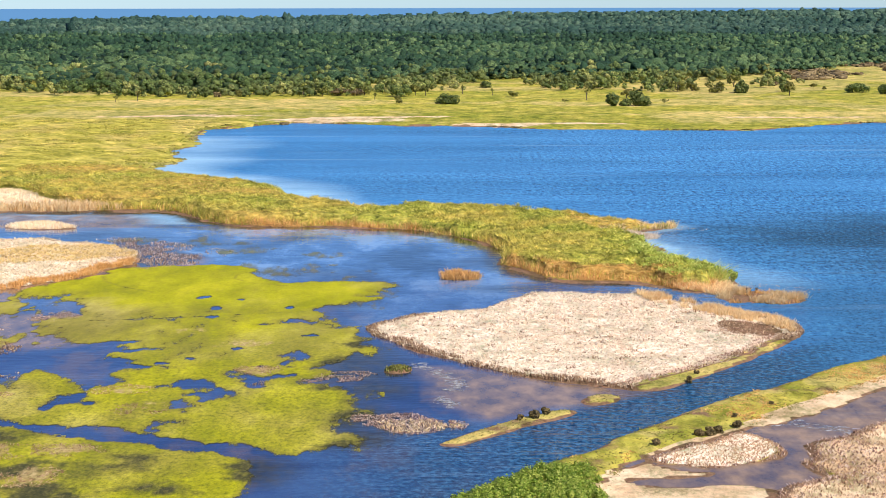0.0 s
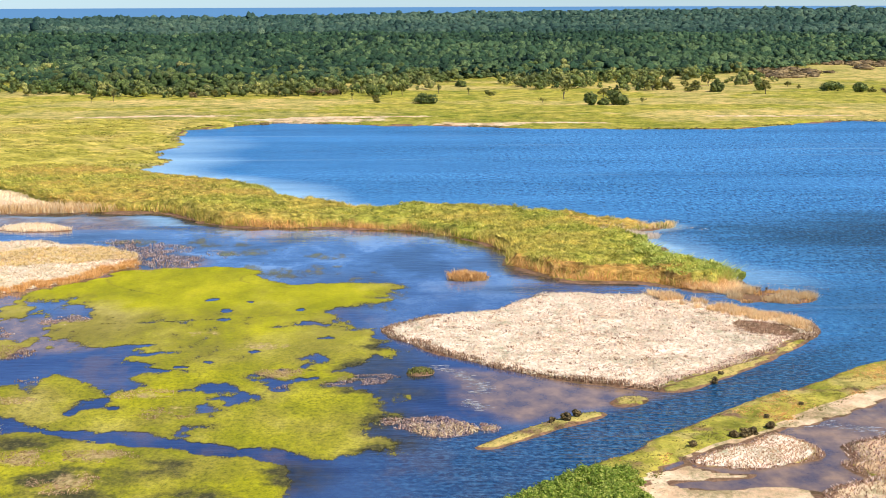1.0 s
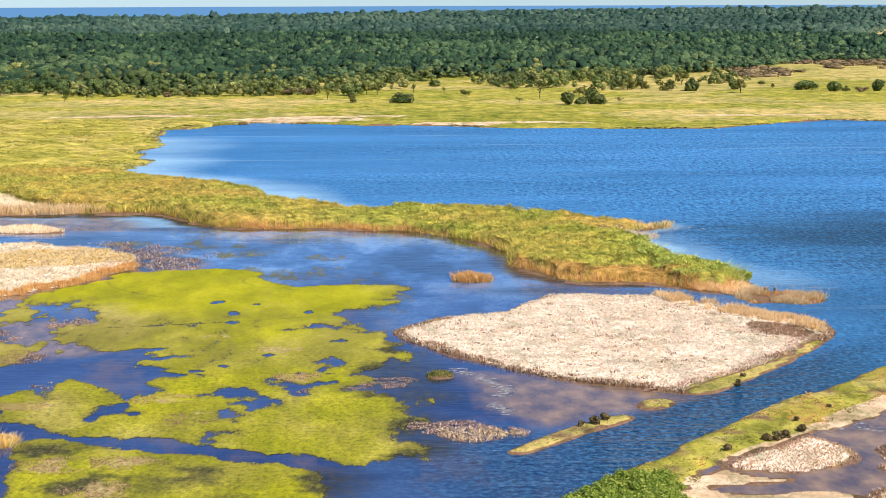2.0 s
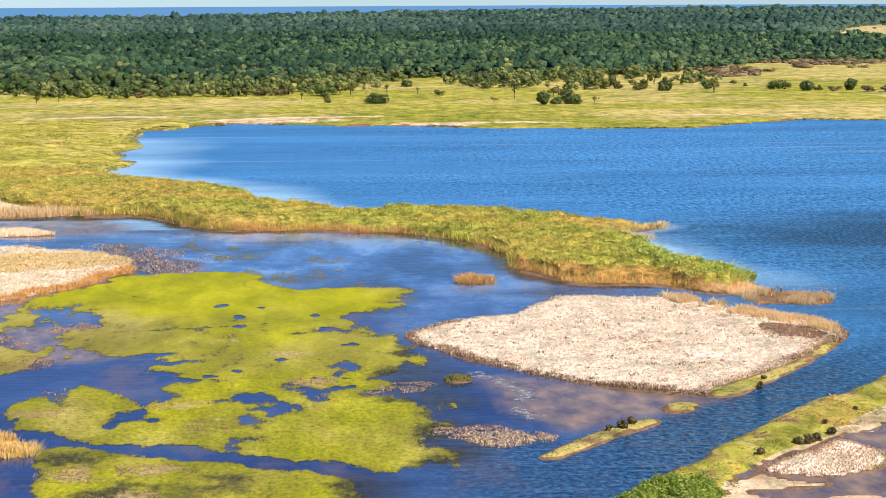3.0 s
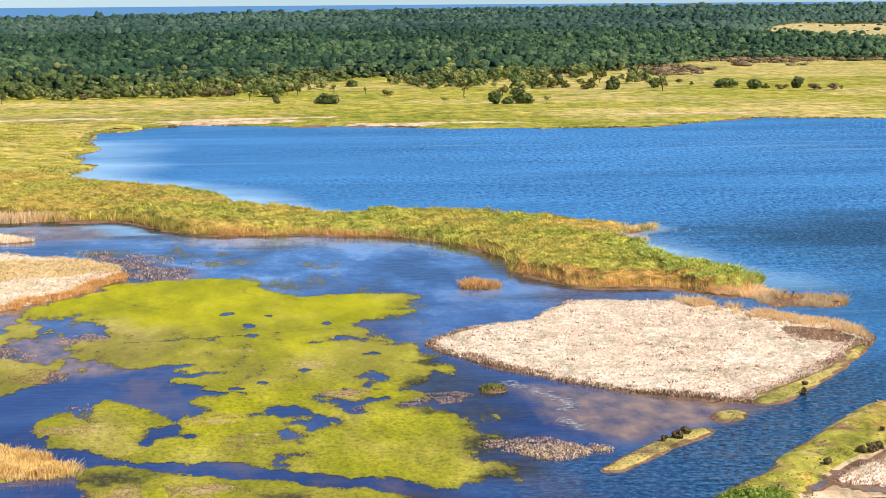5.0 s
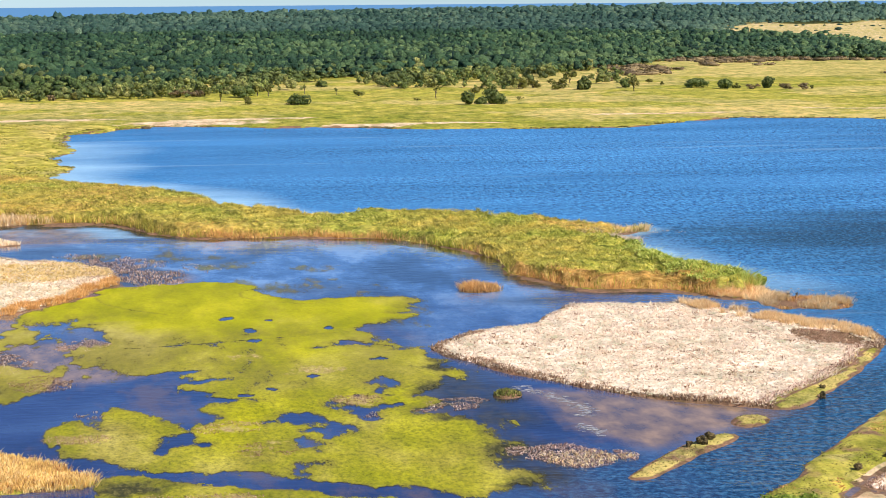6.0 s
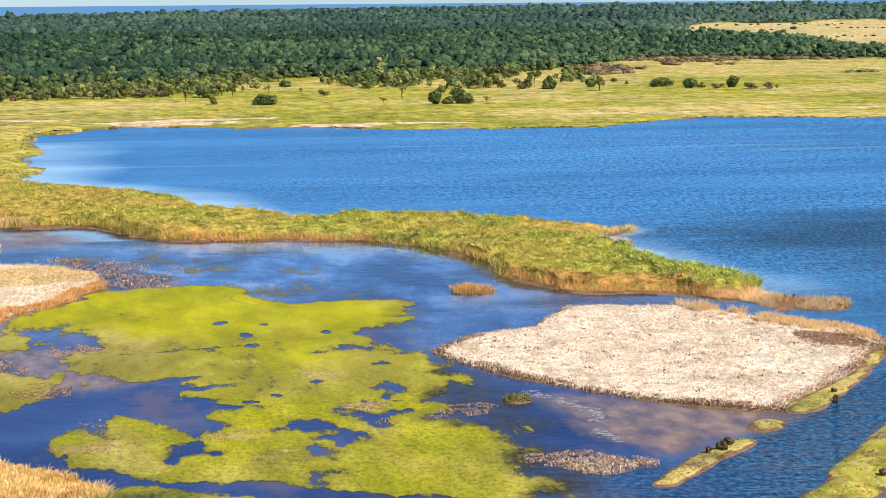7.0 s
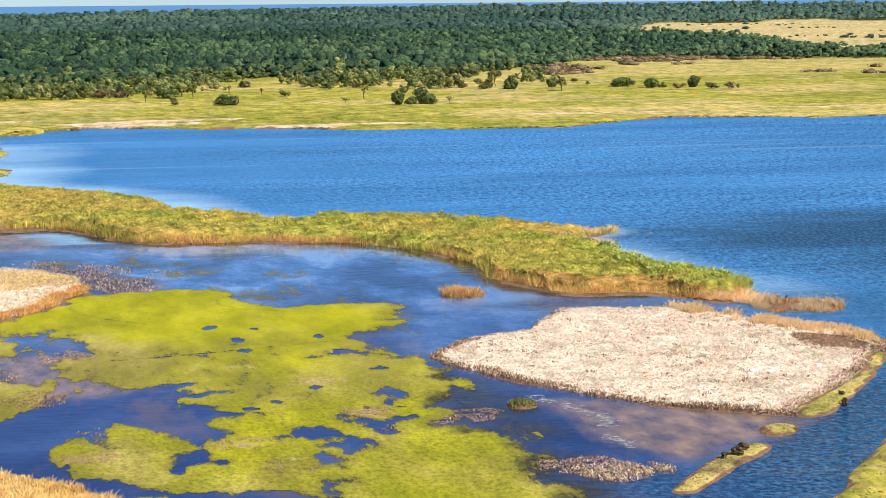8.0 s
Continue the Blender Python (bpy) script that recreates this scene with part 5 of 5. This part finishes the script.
    turned = np.stack([px * np.cos(a) - py * np.sin(a), px * np.sin(a) + py * np.cos(a), pz + 0 * a], 2)
    V = (turned * lump * radii[:, None] * scale + centres[:, None]).reshape(-1, 3)
    F = (base_f[None] + np.arange(n)[:, None, None] * len(base_v)).reshape(-1, 3)
    return V, F


def joined(*pairs):
    V, F, off = [], [], 0
    for v, f in pairs:
        V.append(v), F.append(f + off)
        off += len(v)
    return np.concatenate(V), np.concatenate(F)


def stem(a, b_, ra, rb, sides=6):
    """A tapered, slightly bent limb between two points."""
    a, b_ = np.array(a, float), np.array(b_, float)
    axis = b_ - a
    side = np.cross(axis, (0.3, 0.9, 0.2))
    side /= np.linalg.norm(side)
    up = np.cross(axis / np.linalg.norm(axis), side)
    bend = side * np.linalg.norm(axis) * 0.06
    V, F = [], []
    for k in range(4):
        t = k / 3
        c, r = a + axis * t + bend * math.sin(math.pi * t), ra + (rb - ra) * t
        for j in range(sides):
            g_ = 2 * math.pi * j / sides
            V.append(c + (side * math.cos(g_) + up * math.sin(g_)) * r)
    for k in range(3):
        for j in range(sides):
            p, q = k * sides + j, k * sides + (j + 1) % sides
            F += [(p, q, q + sides), (p, q + sides, p + sides)]
    return np.array(V), np.array(F)


def plant(name, w, h, leaf, mat, label, category, lobes=9, per_lobe=45, trunk=0.25, sparse=False):
    """A tree or shrub: trunk and limbs, and a crown of leaf sprays in uneven lobes."""
    top = new(name)
    base = h * trunk
    n = max(4, lobes)
    ang, rad = RNG.uniform(0, 2 * math.pi, n), np.sqrt(RNG.uniform(0, 1, n)) * w * 0.36
    up = RNG.uniform(0.0, 1.0, n)
    c = np.stack([np.cos(ang) * rad, np.sin(ang) * rad, base + (h - base) * ((0.22 if trunk > 0.1 else 0.12) + 0.6 * up * (1 - 0.5 * (rad / (w * 0.5)) ** 2))], 1)
    r = np.stack([w * RNG.uniform(0.16, 0.26, n)] * 2 + [(h - base) * RNG.uniform(0.16, 0.26, n)], 1)
    limbs = [stem((0, 0, -0.3), (w * 0.02, 0, base + (h - base) * 0.45), h * 0.03 + 0.06, h * 0.012 + 0.02, 8)]
    bole = mesh_np("trunk", *joined(*limbs), M_BARK, top)
    for k in range(min(n, 6)):
        mesh_np("branch", *stem((0, 0, base * 0.8 + 0.03 * h * k * 0.5), c[k], h * 0.012 + 0.03, 0.03, 5), M_BARK, bole)
    pairs = [leaf_cards(c, r, per_lobe, leaf)]
    if not sparse:
        pairs.append(cores(c, r, 0.6))
    mesh_np("crown", *joined(*pairs), mat, top)
    return tagged(top, label, category)


def shrub(x, y, w, h, mat, label, category="shrub", leaf=0.45, lobes=9, per_lobe=45, trunk=0.06, name="shrub", sparse=False):
    ob = plant(name, w, h, leaf, mat, label, category, lobes, per_lobe, trunk, sparse)
    ob.matrix_basis = Matrix.Translation((x, y, float(ground_height(np.array([x]), np.array([y]))[0])))
    return ob


# Shrubs and trees of the far meadow: place, width, height, kind.
MEADOW = [
    (-88.4, 1181, 7, 9, "t"), (-74.5, 1152, 7, 7, "t"), (-66, 1163, 15, 6.5, "b"), (-54, 1163, 10, 6.5, "b"), (-49, 1167, 8, 9, "o"), (-40.1, 1101, 3.5, 6, "s"),
    (-26.2, 1148, 14, 9, "d"), (-17, 1160, 8, 8, "t"), (-25.7, 1069, 6, 5, "o"), (-10.5, 1157, 5, 8, "t"), (2.6, 1064, 13, 7, "d"), (29.4, 1272, 8, 5, "d"),
    (31.2, 1162, 3, 6, "s"), (43.4, 1146, 7, 5, "o"), (71.1, 1078, 5, 3.5, "s"), (86.3, 1111, 5, 9, "s"), (96.3, 1044, 8.5, 9, "d"), (103, 1046, 7, 5, "d"),
    (111.4, 1047, 13, 10.5, "d"), (125.2, 1049, 5, 4, "s"), (112, 1130, 8, 7, "t"),
]
MEADOW_EAST = [
    (152.2, 1205, 12, 9, "o"), (162.3, 1210, 10, 7, "o"), (173.8, 1186, 13, 9, "o"), (199.5, 1273, 10, 9, "t"), (190.3, 1182, 9, 9, "d"), (220.3, 1197, 7, 8, "d"),
    (214.6, 1148, 7, 9, "t"), (249.9, 1253, 5, 4, "t"), (250.8, 1221, 3, 3, "t"), (264.9, 1187, 15, 8, "d"), (278.5, 1169, 9, 8, "d"), (287.3, 1174, 6, 4, "o"),
    (293.8, 1158, 10, 4.5, "b"), (307, 1170, 8, 9, "d"), (312, 1150, 11, 5, "b"), (322, 1146, 9, 5, "b"), (329.4, 1150, 3, 3, "o"), (-193.6, 1099, 4, 5, "s"),
    (-182, 1108, 6, 7, "s"), (230, 1290, 6, 5, "b"), (-126, 1148, 5, 6, "o"), (-140, 1150, 6, 5, "b"), (-76.5, 907, 7, 3, "b"), (12.7, 1179, 3, 7, "s"),
]
KINDS = {
    "d": (M_DARKLEAF, "dense dark green shrub standing in the far meadow", "shrub", 16, 60, 0.03, False),
    "t": (M_OLIVE, "small green tree at the woodland's edge", "tree", 8, 36, 0.25, False),
    "o": (M_OLIVE, "olive-green shrub in the far meadow", "shrub", 8, 36, 0.06, False),
    "b": (M_BROWNLEAF, "low brown shrub in the far meadow", "shrub", 8, 36, 0.02, False),
    "s": (M_OLIVE, "thin open sapling in the far meadow", "tree", 5, 14, 0.35, True),
}
for x_, y_, w_, h_, k_ in MEADOW + MEADOW_EAST:
    mat_, label_, cat_, lobes_, per_, trunk_, sparse_ = KINDS[k_]
    tagged(shrub(x_, y_, w_, h_, mat_, label_, cat_, 0.06 * min(w_, h_) + 0.12, lobes_, per_, trunk_, "tree" if cat_ == "tree" else "shrub", sparse_), group="meadow shrubs and trees")

# Dark bushes on the dike, the spit and the island's bank.
for x_, y_, s_ in ((35.5, 251.0, 1.4), (37.0, 251.6, 1.7), (38.4, 252.9, 1.4), (41.6, 256.5, 1.3), (42.0, 258.0, 0.9), (28.9, 244.8, 1.1), (48.8, 269.9, 0.7), (42.0, 261.7, 0.8)):
    tagged(shrub(x_, y_, s_ * 1.0, s_ * 0.85, M_BUSH, "small dark round bush on the grassy dike", "bush", 0.09, 16, 110, 0.05, "bush"), group="dike bushes")
for x_, y_, s_ in ((11.1, 260.8, 1.1), (13.2, 261.9, 1.6), (14.9, 264.4, 1.4)):
    tagged(shrub(x_, y_, s_ * 1.0, s_ * 0.85, M_BUSH, "small dark round bush on the grassy spit", "bush", 0.09, 16, 110, 0.05, "bush"), group="spit bushes")
shrub(39.0, 287.8, 0.8, 1.7, M_BUSH, "dark upright bush at the island's bank", "bush", 0.12, 10, 70, 0.05, "bush")
shrub(40.9, 293.5, 0.9, 0.6, M_BUSH, "low dark bush on the island's bank", "bush", 0.11, 8, 60, 0.05, "bush")
for x_, y_, s_ in ((58.0, 411.0, 1.6), (47.5, 448.0, 2.6), (46.0, 438.0, 2.0), (62.0, 393.5, 1.3), (35.5, 503.0, 1.4)):
    tagged(shrub(x_, y_, s_ * 1.4, s_ + 1.4, M_FRESH if x_ > 40 else M_DARKLEAF, "green bush among the reeds", "bush", 0.4, 7, 50, 0.05, "bush"), group="reed bed bushes")


def dead_stump(x, y, h):
    """A leaning dead stem with a broken fork, standing in the shallows."""
    pairs = [stem((0, 0, -0.8), (0.15 * h, 0.1, h), 0.28, 0.16, 7), stem((0.08 * h, 0.05, h * 0.6), (-0.25 * h, 0.2, h * 0.95), 0.13, 0.06, 6)]
    ob = mesh_np("dead_stump", *joined(*pairs), M_BARK)
    ob.matrix_basis = Matrix.Translation((x, y, 0.0)) @ Matrix.Rotation(x * 3.0, 4, "Z")
    return tagged(ob, "dark dead tree stump standing in shallow water", "stump", "dead stumps")


for x_, y_, h_ in ((62.4, 377.2, 1.3), (63.8, 380.2, 0.9), (64.8, 378.6, 1.1), (62.5, 382.5, 0.7)):
    dead_stump(x_, y_, h_)

# Bright green thicket at the near end of the dike.
THICKET = smooth_ring([(-1.6, 212.3), (1, 217.9), (4.6, 222.7), (8.2, 226.5), (12, 231.4), (14.6, 233.4), (18.5, 231.9), (19.8, 229.6), (19.5, 222.6), (19.1, 212.2), (14, 203), (-8, 205)])
x, y, d = scatter(THICKET, 1.9, 0.2)
hump = 0.7 + 0.8 * np.clip(d / 3, 0, 1) + 0.5 * fbm(x, y, 4, 3, 95) + RNG.uniform(-0.3, 0.4, len(x))
c = np.stack([x, y, ground_height(x, y) + hump * 0.6], 1)
r = np.stack([RNG.uniform(0.35, 0.95, len(x))] * 2 + [hump * 0.5], 1)
mesh_np("thicket", *joined(leaf_cards(c, r, 50, 0.13, 0.6), cores(c, r, 0.45)), M_LUSH)
tagged(bpy.data.objects["thicket"], "bright green leafy thicket on the dike", "thicket", kind="stuff")

# Brown scrub between the far field and the woods.
SCRUB = smooth_ring([(242, 1395), (275, 1590), (320, 1680), (384, 1725), (425, 1690), (560, 1670), (560, 1640), (404, 1600), (390, 1520), (316, 1448), (264, 1377)])
x, y, d = scatter(SCRUB, 0.009, 0.0, 14)
sel = fbm(x, y * 0.5, 50, 3, 103) > -0.15
x, y = x[sel], y[sel]
spots = np.array([(460, 1363), (470, 1360), (478, 1362), (491, 1319), (502, 1318), (514, 1316), (526, 1318), (414, 1538), (424, 1536), (540, 1420), (300, 1400), (288, 1392)])
x, y = np.r_[x, spots[:, 0]], np.r_[y, spots[:, 1]]
s = RNG.uniform(0.7, 1.3, len(x))
r = np.stack([5.6 * s, 5.6 * s, 1.5 * s], 1)
c = np.stack([x, y, ground_height(x, y) + 0.9 * s], 1)
mesh_np("brown_scrub", *joined(leaf_cards(c, r, 26, 0.9), cores(c, r, 0.8)), M_BROWNLEAF)
tagged(bpy.data.objects["brown_scrub"], "low brown scrub before the woods", "scrub", kind="stuff")


# Loose olive trees and scrub in front of the woods.
LOOSE = [smooth_ring([(-30, 1240), (40, 1235), (110, 1225), (150, 1200), (205, 1215), (255, 1330), (275, 1450), (250, 1520), (200, 1440), (130, 1380), (40, 1395), (-40, 1340)]), smooth_ring([(-110, 1165), (-85, 1150), (-40, 1170), (-10, 1215), (-20, 1265), (-70, 1245), (-110, 1205)]), smooth_ring([(-300, 1250), (-255, 1180), (-200, 1150), (-130, 1135), (-120, 1165), (-210, 1190), (-270, 1260)])]
x, y = [np.concatenate(v) for v in zip(*((q[0], q[1]) for q in (scatter(ring, 0.009, 0.0, 12) for ring in LOOSE)))]
sel = fbm(x, y * 0.6, 45, 3, 102) > -0.3
x, y = x[sel], y[sel]
s = RNG.uniform(0.4, 1.7, len(x))
c = np.concatenate([np.stack([x + RNG.normal(0, 1.4, len(x)), y + RNG.normal(0, 1.4, len(x)), ground_height(x, y) + s * k], 1) for k in (2.0, 3.6, 4.8)])
r = np.concatenate([np.stack([k * s, k * s, k * s * 0.75], 1) for k in (2.6, 2.4, 1.8)])
t = np.tile(np.clip(RNG.normal(0.6, 0.26, len(x)), 0, 1), 3)
ob = mesh_np("loose_scrub", *joined(leaf_cards(c, r, 16, 0.55), cores(c, r, 0.7)), M_EDGE)
set_attr(ob, "tone", np.r_[np.repeat(t, 64), np.repeat(t, len(ICO_V))])
tagged(ob, "loose olive-green scrub and young trees before the woods", "scrub", kind="stuff")


# ---- the woods ----
def in_view(x, y):
    b_ = np.degrees(np.arctan2(x + 30, y))
    return (b_ > -17) & (b_ < 27)


def woods(name, r0, r1, spacing, lobes, per_lobe, mat, label, leaf, size, thin_edge=False, shape=None):
    """Crowns over a belt of the woods, each of a few lobes with leaf sprays."""
    lo_x, hi_x = -0.36 * r1, 0.56 * r1
    n = int((hi_x - lo_x) * (r1 - r0 * 0.85) / spacing**2)
    x, y = RNG.uniform(lo_x, hi_x, n), RNG.uniform(r0 * 0.85, r1, n)
    r = np.hypot(x, y)
    d = inside(WOODS, x, y, 150) + 14 * fbm(x, y, 60, 3, 97)
    ok = (r >= r0) & (r < r1) & in_view(x, y) & (d > 0)
    if thin_edge:
        ok &= (RNG.random(n) < np.clip(0.55 + d / 90, 0, 1))
    x, y, d = x[ok], y[ok], d[ok]
    z = ground_height(x, y)
    h = size * np.clip(RNG.normal(0.95, 0.24, len(x)), 0.5, 1.7) * (1 + 0.28 * fbm(x, y, 90, 3, 98)) * np.clip(0.6 + d / 120, 0.6, 1)
    w = (0.5 * h + 0.5 * size) * RNG.uniform(0.75, 1.25, len(x))
    cs, rs = [], []
    for k in range(lobes):
        a, q = RNG.uniform(0, 6.28, len(x)), RNG.uniform(0, 0.36, len(x)) * w * (0 if lobes == 1 else 1)
        lift = RNG.uniform(0.12 if thin_edge else 0.36, 0.82, len(x)) if lobes > 1 else np.full(len(x), 0.6)
        cs.append(np.stack([x + np.cos(a) * q, y + np.sin(a) * q, z + h * lift], 1))
        f = RNG.uniform(0.2, 0.36, len(x)) if lobes > 1 else np.full(len(x), 0.5)
        rs.append(np.stack([w * f, w * f, h * f * (0.75 if lobes > 1 else 0.72)], 1))
    c, rr = np.concatenate(cs), np.concatenate(rs)
    tone = np.clip(0.40 + 0.24 * RNG.normal(size=len(x)) + 0.22 * fbm(x, y, 110, 3, 99) + 0.25 * fbm(x, y * 0.7, 420, 3, 100) + 0.35 * (RNG.random(len(x)) < 0.06) + 0.3 * np.clip(1 - d / 150, 0, 1) * (not thin_edge), 0.02, 0.98)
    pairs, tones = [cores(c, rr, 0.98 if shape is None else 1.08, shape)], [np.repeat(np.tile(tone, lobes), len((shape or (ICO_V, 0))[0]))]
    if per_lobe:
        pairs.append(leaf_cards(c, rr, per_lobe, leaf, 0.1))
        tones.append(np.repeat(np.tile(tone, lobes), per_lobe * 4))
    ob = mesh_np(name, *joined(*pairs), mat)
    set_attr(ob, "tone", np.concatenate(tones))
    tagged(ob, label, "woods", kind="stuff")
    return x, y, z, h, d


x, y, z, h, d = woods("woodland_edge", 1000, 1480, 8.0, 5, 8, M_EDGE, "olive-green trees at the edge of the woods", 0.5, 8.2, True)
front = d < 60
trunks = [stem((a, b_, c - 0.3), (a + 0.3, b_, c + e * 0.5), 0.22, 0.1, 4) for a, b_, c, e in zip(x[front][:900], y[front], z[front], h[front])]
mesh_np("edge_trunks", *joined(*trunks), M_BARK)
tagged(bpy.data.objects["edge_trunks"], "grey trunks at the edge of the woods", "trunks", kind="stuff")
woods("near_woods", 1290, 1900, 7.0, 3, 4, M_WOODS, "dense dark green deciduous woods", 0.7, 9.0, False, (DOME_V, DOME_F))
woods("middle_woods", 1900, 2900, 9.5, 2, 0, M_WOODS, "dense dark green woods running to the coast", 0.9, 9.3, False, (DOME_V, DOME_F))
woods("far_woods", 2900, 4750, 15.0, 1, 0, M_HAZY_WOODS, "distant green woods before the sea, haze painted into their leaves", 1.6, 10.8, False, (DOME_V, DOME_F))
rows = []
for x0, y0, x1, y1, many in ((800, 2420, 1050, 2500, 12), (860, 2900, 1180, 3060, 14), (905, 2330, 1000, 2360, 22), (1120, 2700, 1330, 2760, 16), (830, 3120, 900, 3160, 5), (960, 3380, 1240, 3420, 14), (1160, 3300, 1200, 3320, 4)):
    t = RNG.uniform(0, 1, many)
    rows.append(np.stack([x0 + (x1 - x0) * t + RNG.normal(0, 4, many), y0 + (y1 - y0) * t + RNG.normal(0, 14, many), np.clip(RNG.normal(0.55, 0.3, many), 0.2, 1.5)], 1))
x, y, s = np.concatenate(rows).T
c, r = np.stack([x, y, ground_height(x, y) + 1.6 * s], 1), np.stack([6.5 * s, 4.0 * s, 2.4 * s], 1)
# The hedges share the leaf colour with haze painted in.
ob = mesh_np("field_hedge", *joined(leaf_cards(c, r, 10, 1.0), cores(c, r, 0.9)), M_HAZY_WOODS)
set_attr(ob, "tone", np.full(len(ob.data.vertices), 0.4))
tagged(ob, "low dark hedges and bushes crossing the far yellow field", "hedge", kind="stuff")


# ---- foam lines on the muddy pool ----
foam_lines = [[(-5.1, 304.8), (-3.2, 300), (-0.4, 296.2), (1.4, 290.7), (2.7, 286.3), (1.4, 282.1)], [(-0.8, 276.7), (0.5, 273.9), (2.3, 270.8)], [(45.6, 258.5), (50.7, 259.9), (54.1, 256.7), (57.5, 253.9)], [(-58, 450), (-52, 446), (-50, 440)]]
px, py = [], []
for line in foam_lines:
    for (x0, y0), (x1, y1) in zip(line, line[1:]):
        t = RNG.uniform(0, 1, 26)
        px.append(x0 + (x1 - x0) * t + RNG.normal(0, 0.7, 26)), py.append(y0 + (y1 - y0) * t + RNG.normal(0, 1.2, 26))
px, py = np.concatenate(px), np.concatenate(py)
n = len(px)
a_ = np.linspace(0, 2 * math.pi, 6, endpoint=False)
rx = RNG.uniform(0.15, 0.75, (n, 1)) * RNG.uniform(0.6, 1.3, (n, 6))
V = np.stack([px[:, None] + np.cos(a_) * rx * 1.3, py[:, None] + np.sin(a_) * rx * 0.9, np.full((n, 6), 0.015) + np.arange(n)[:, None] * 2e-5], 2).reshape(-1, 3)
M_FOAM, nt, b = material("foam")
nt.links.new(ramp(nt, noise_tex(nt, 2.0, 3), [(0.4, (0.24, 0.26, 0.32)), (0.6, (0.56, 0.56, 0.56))]), b.inputs["Base Color"])
clear = nt.nodes.new("ShaderNodeBsdfTransparent")
mx = nt.nodes.new("ShaderNodeMixShader")
nt.links.new(ramp(nt, noise_tex(nt, 1.1, 5, (0.6, 1, 1), 0.7), [(0.44, (0, 0, 0)), (0.62, (0.85, 0.85, 0.85))]), mx.inputs[0])
nt.links.new(clear.outputs[0], mx.inputs[1])
nt.links.new(b.outputs[0], mx.inputs[2])
nt.links.new(mx.outputs[0], nt.nodes["Material Output"].inputs["Surface"])
foam = mesh_np("foam", V, np.arange(n * 6).reshape(n, 6), M_FOAM)
tagged(foam, "thin white foam lines on muddy shallow water", "foam", kind="stuff")
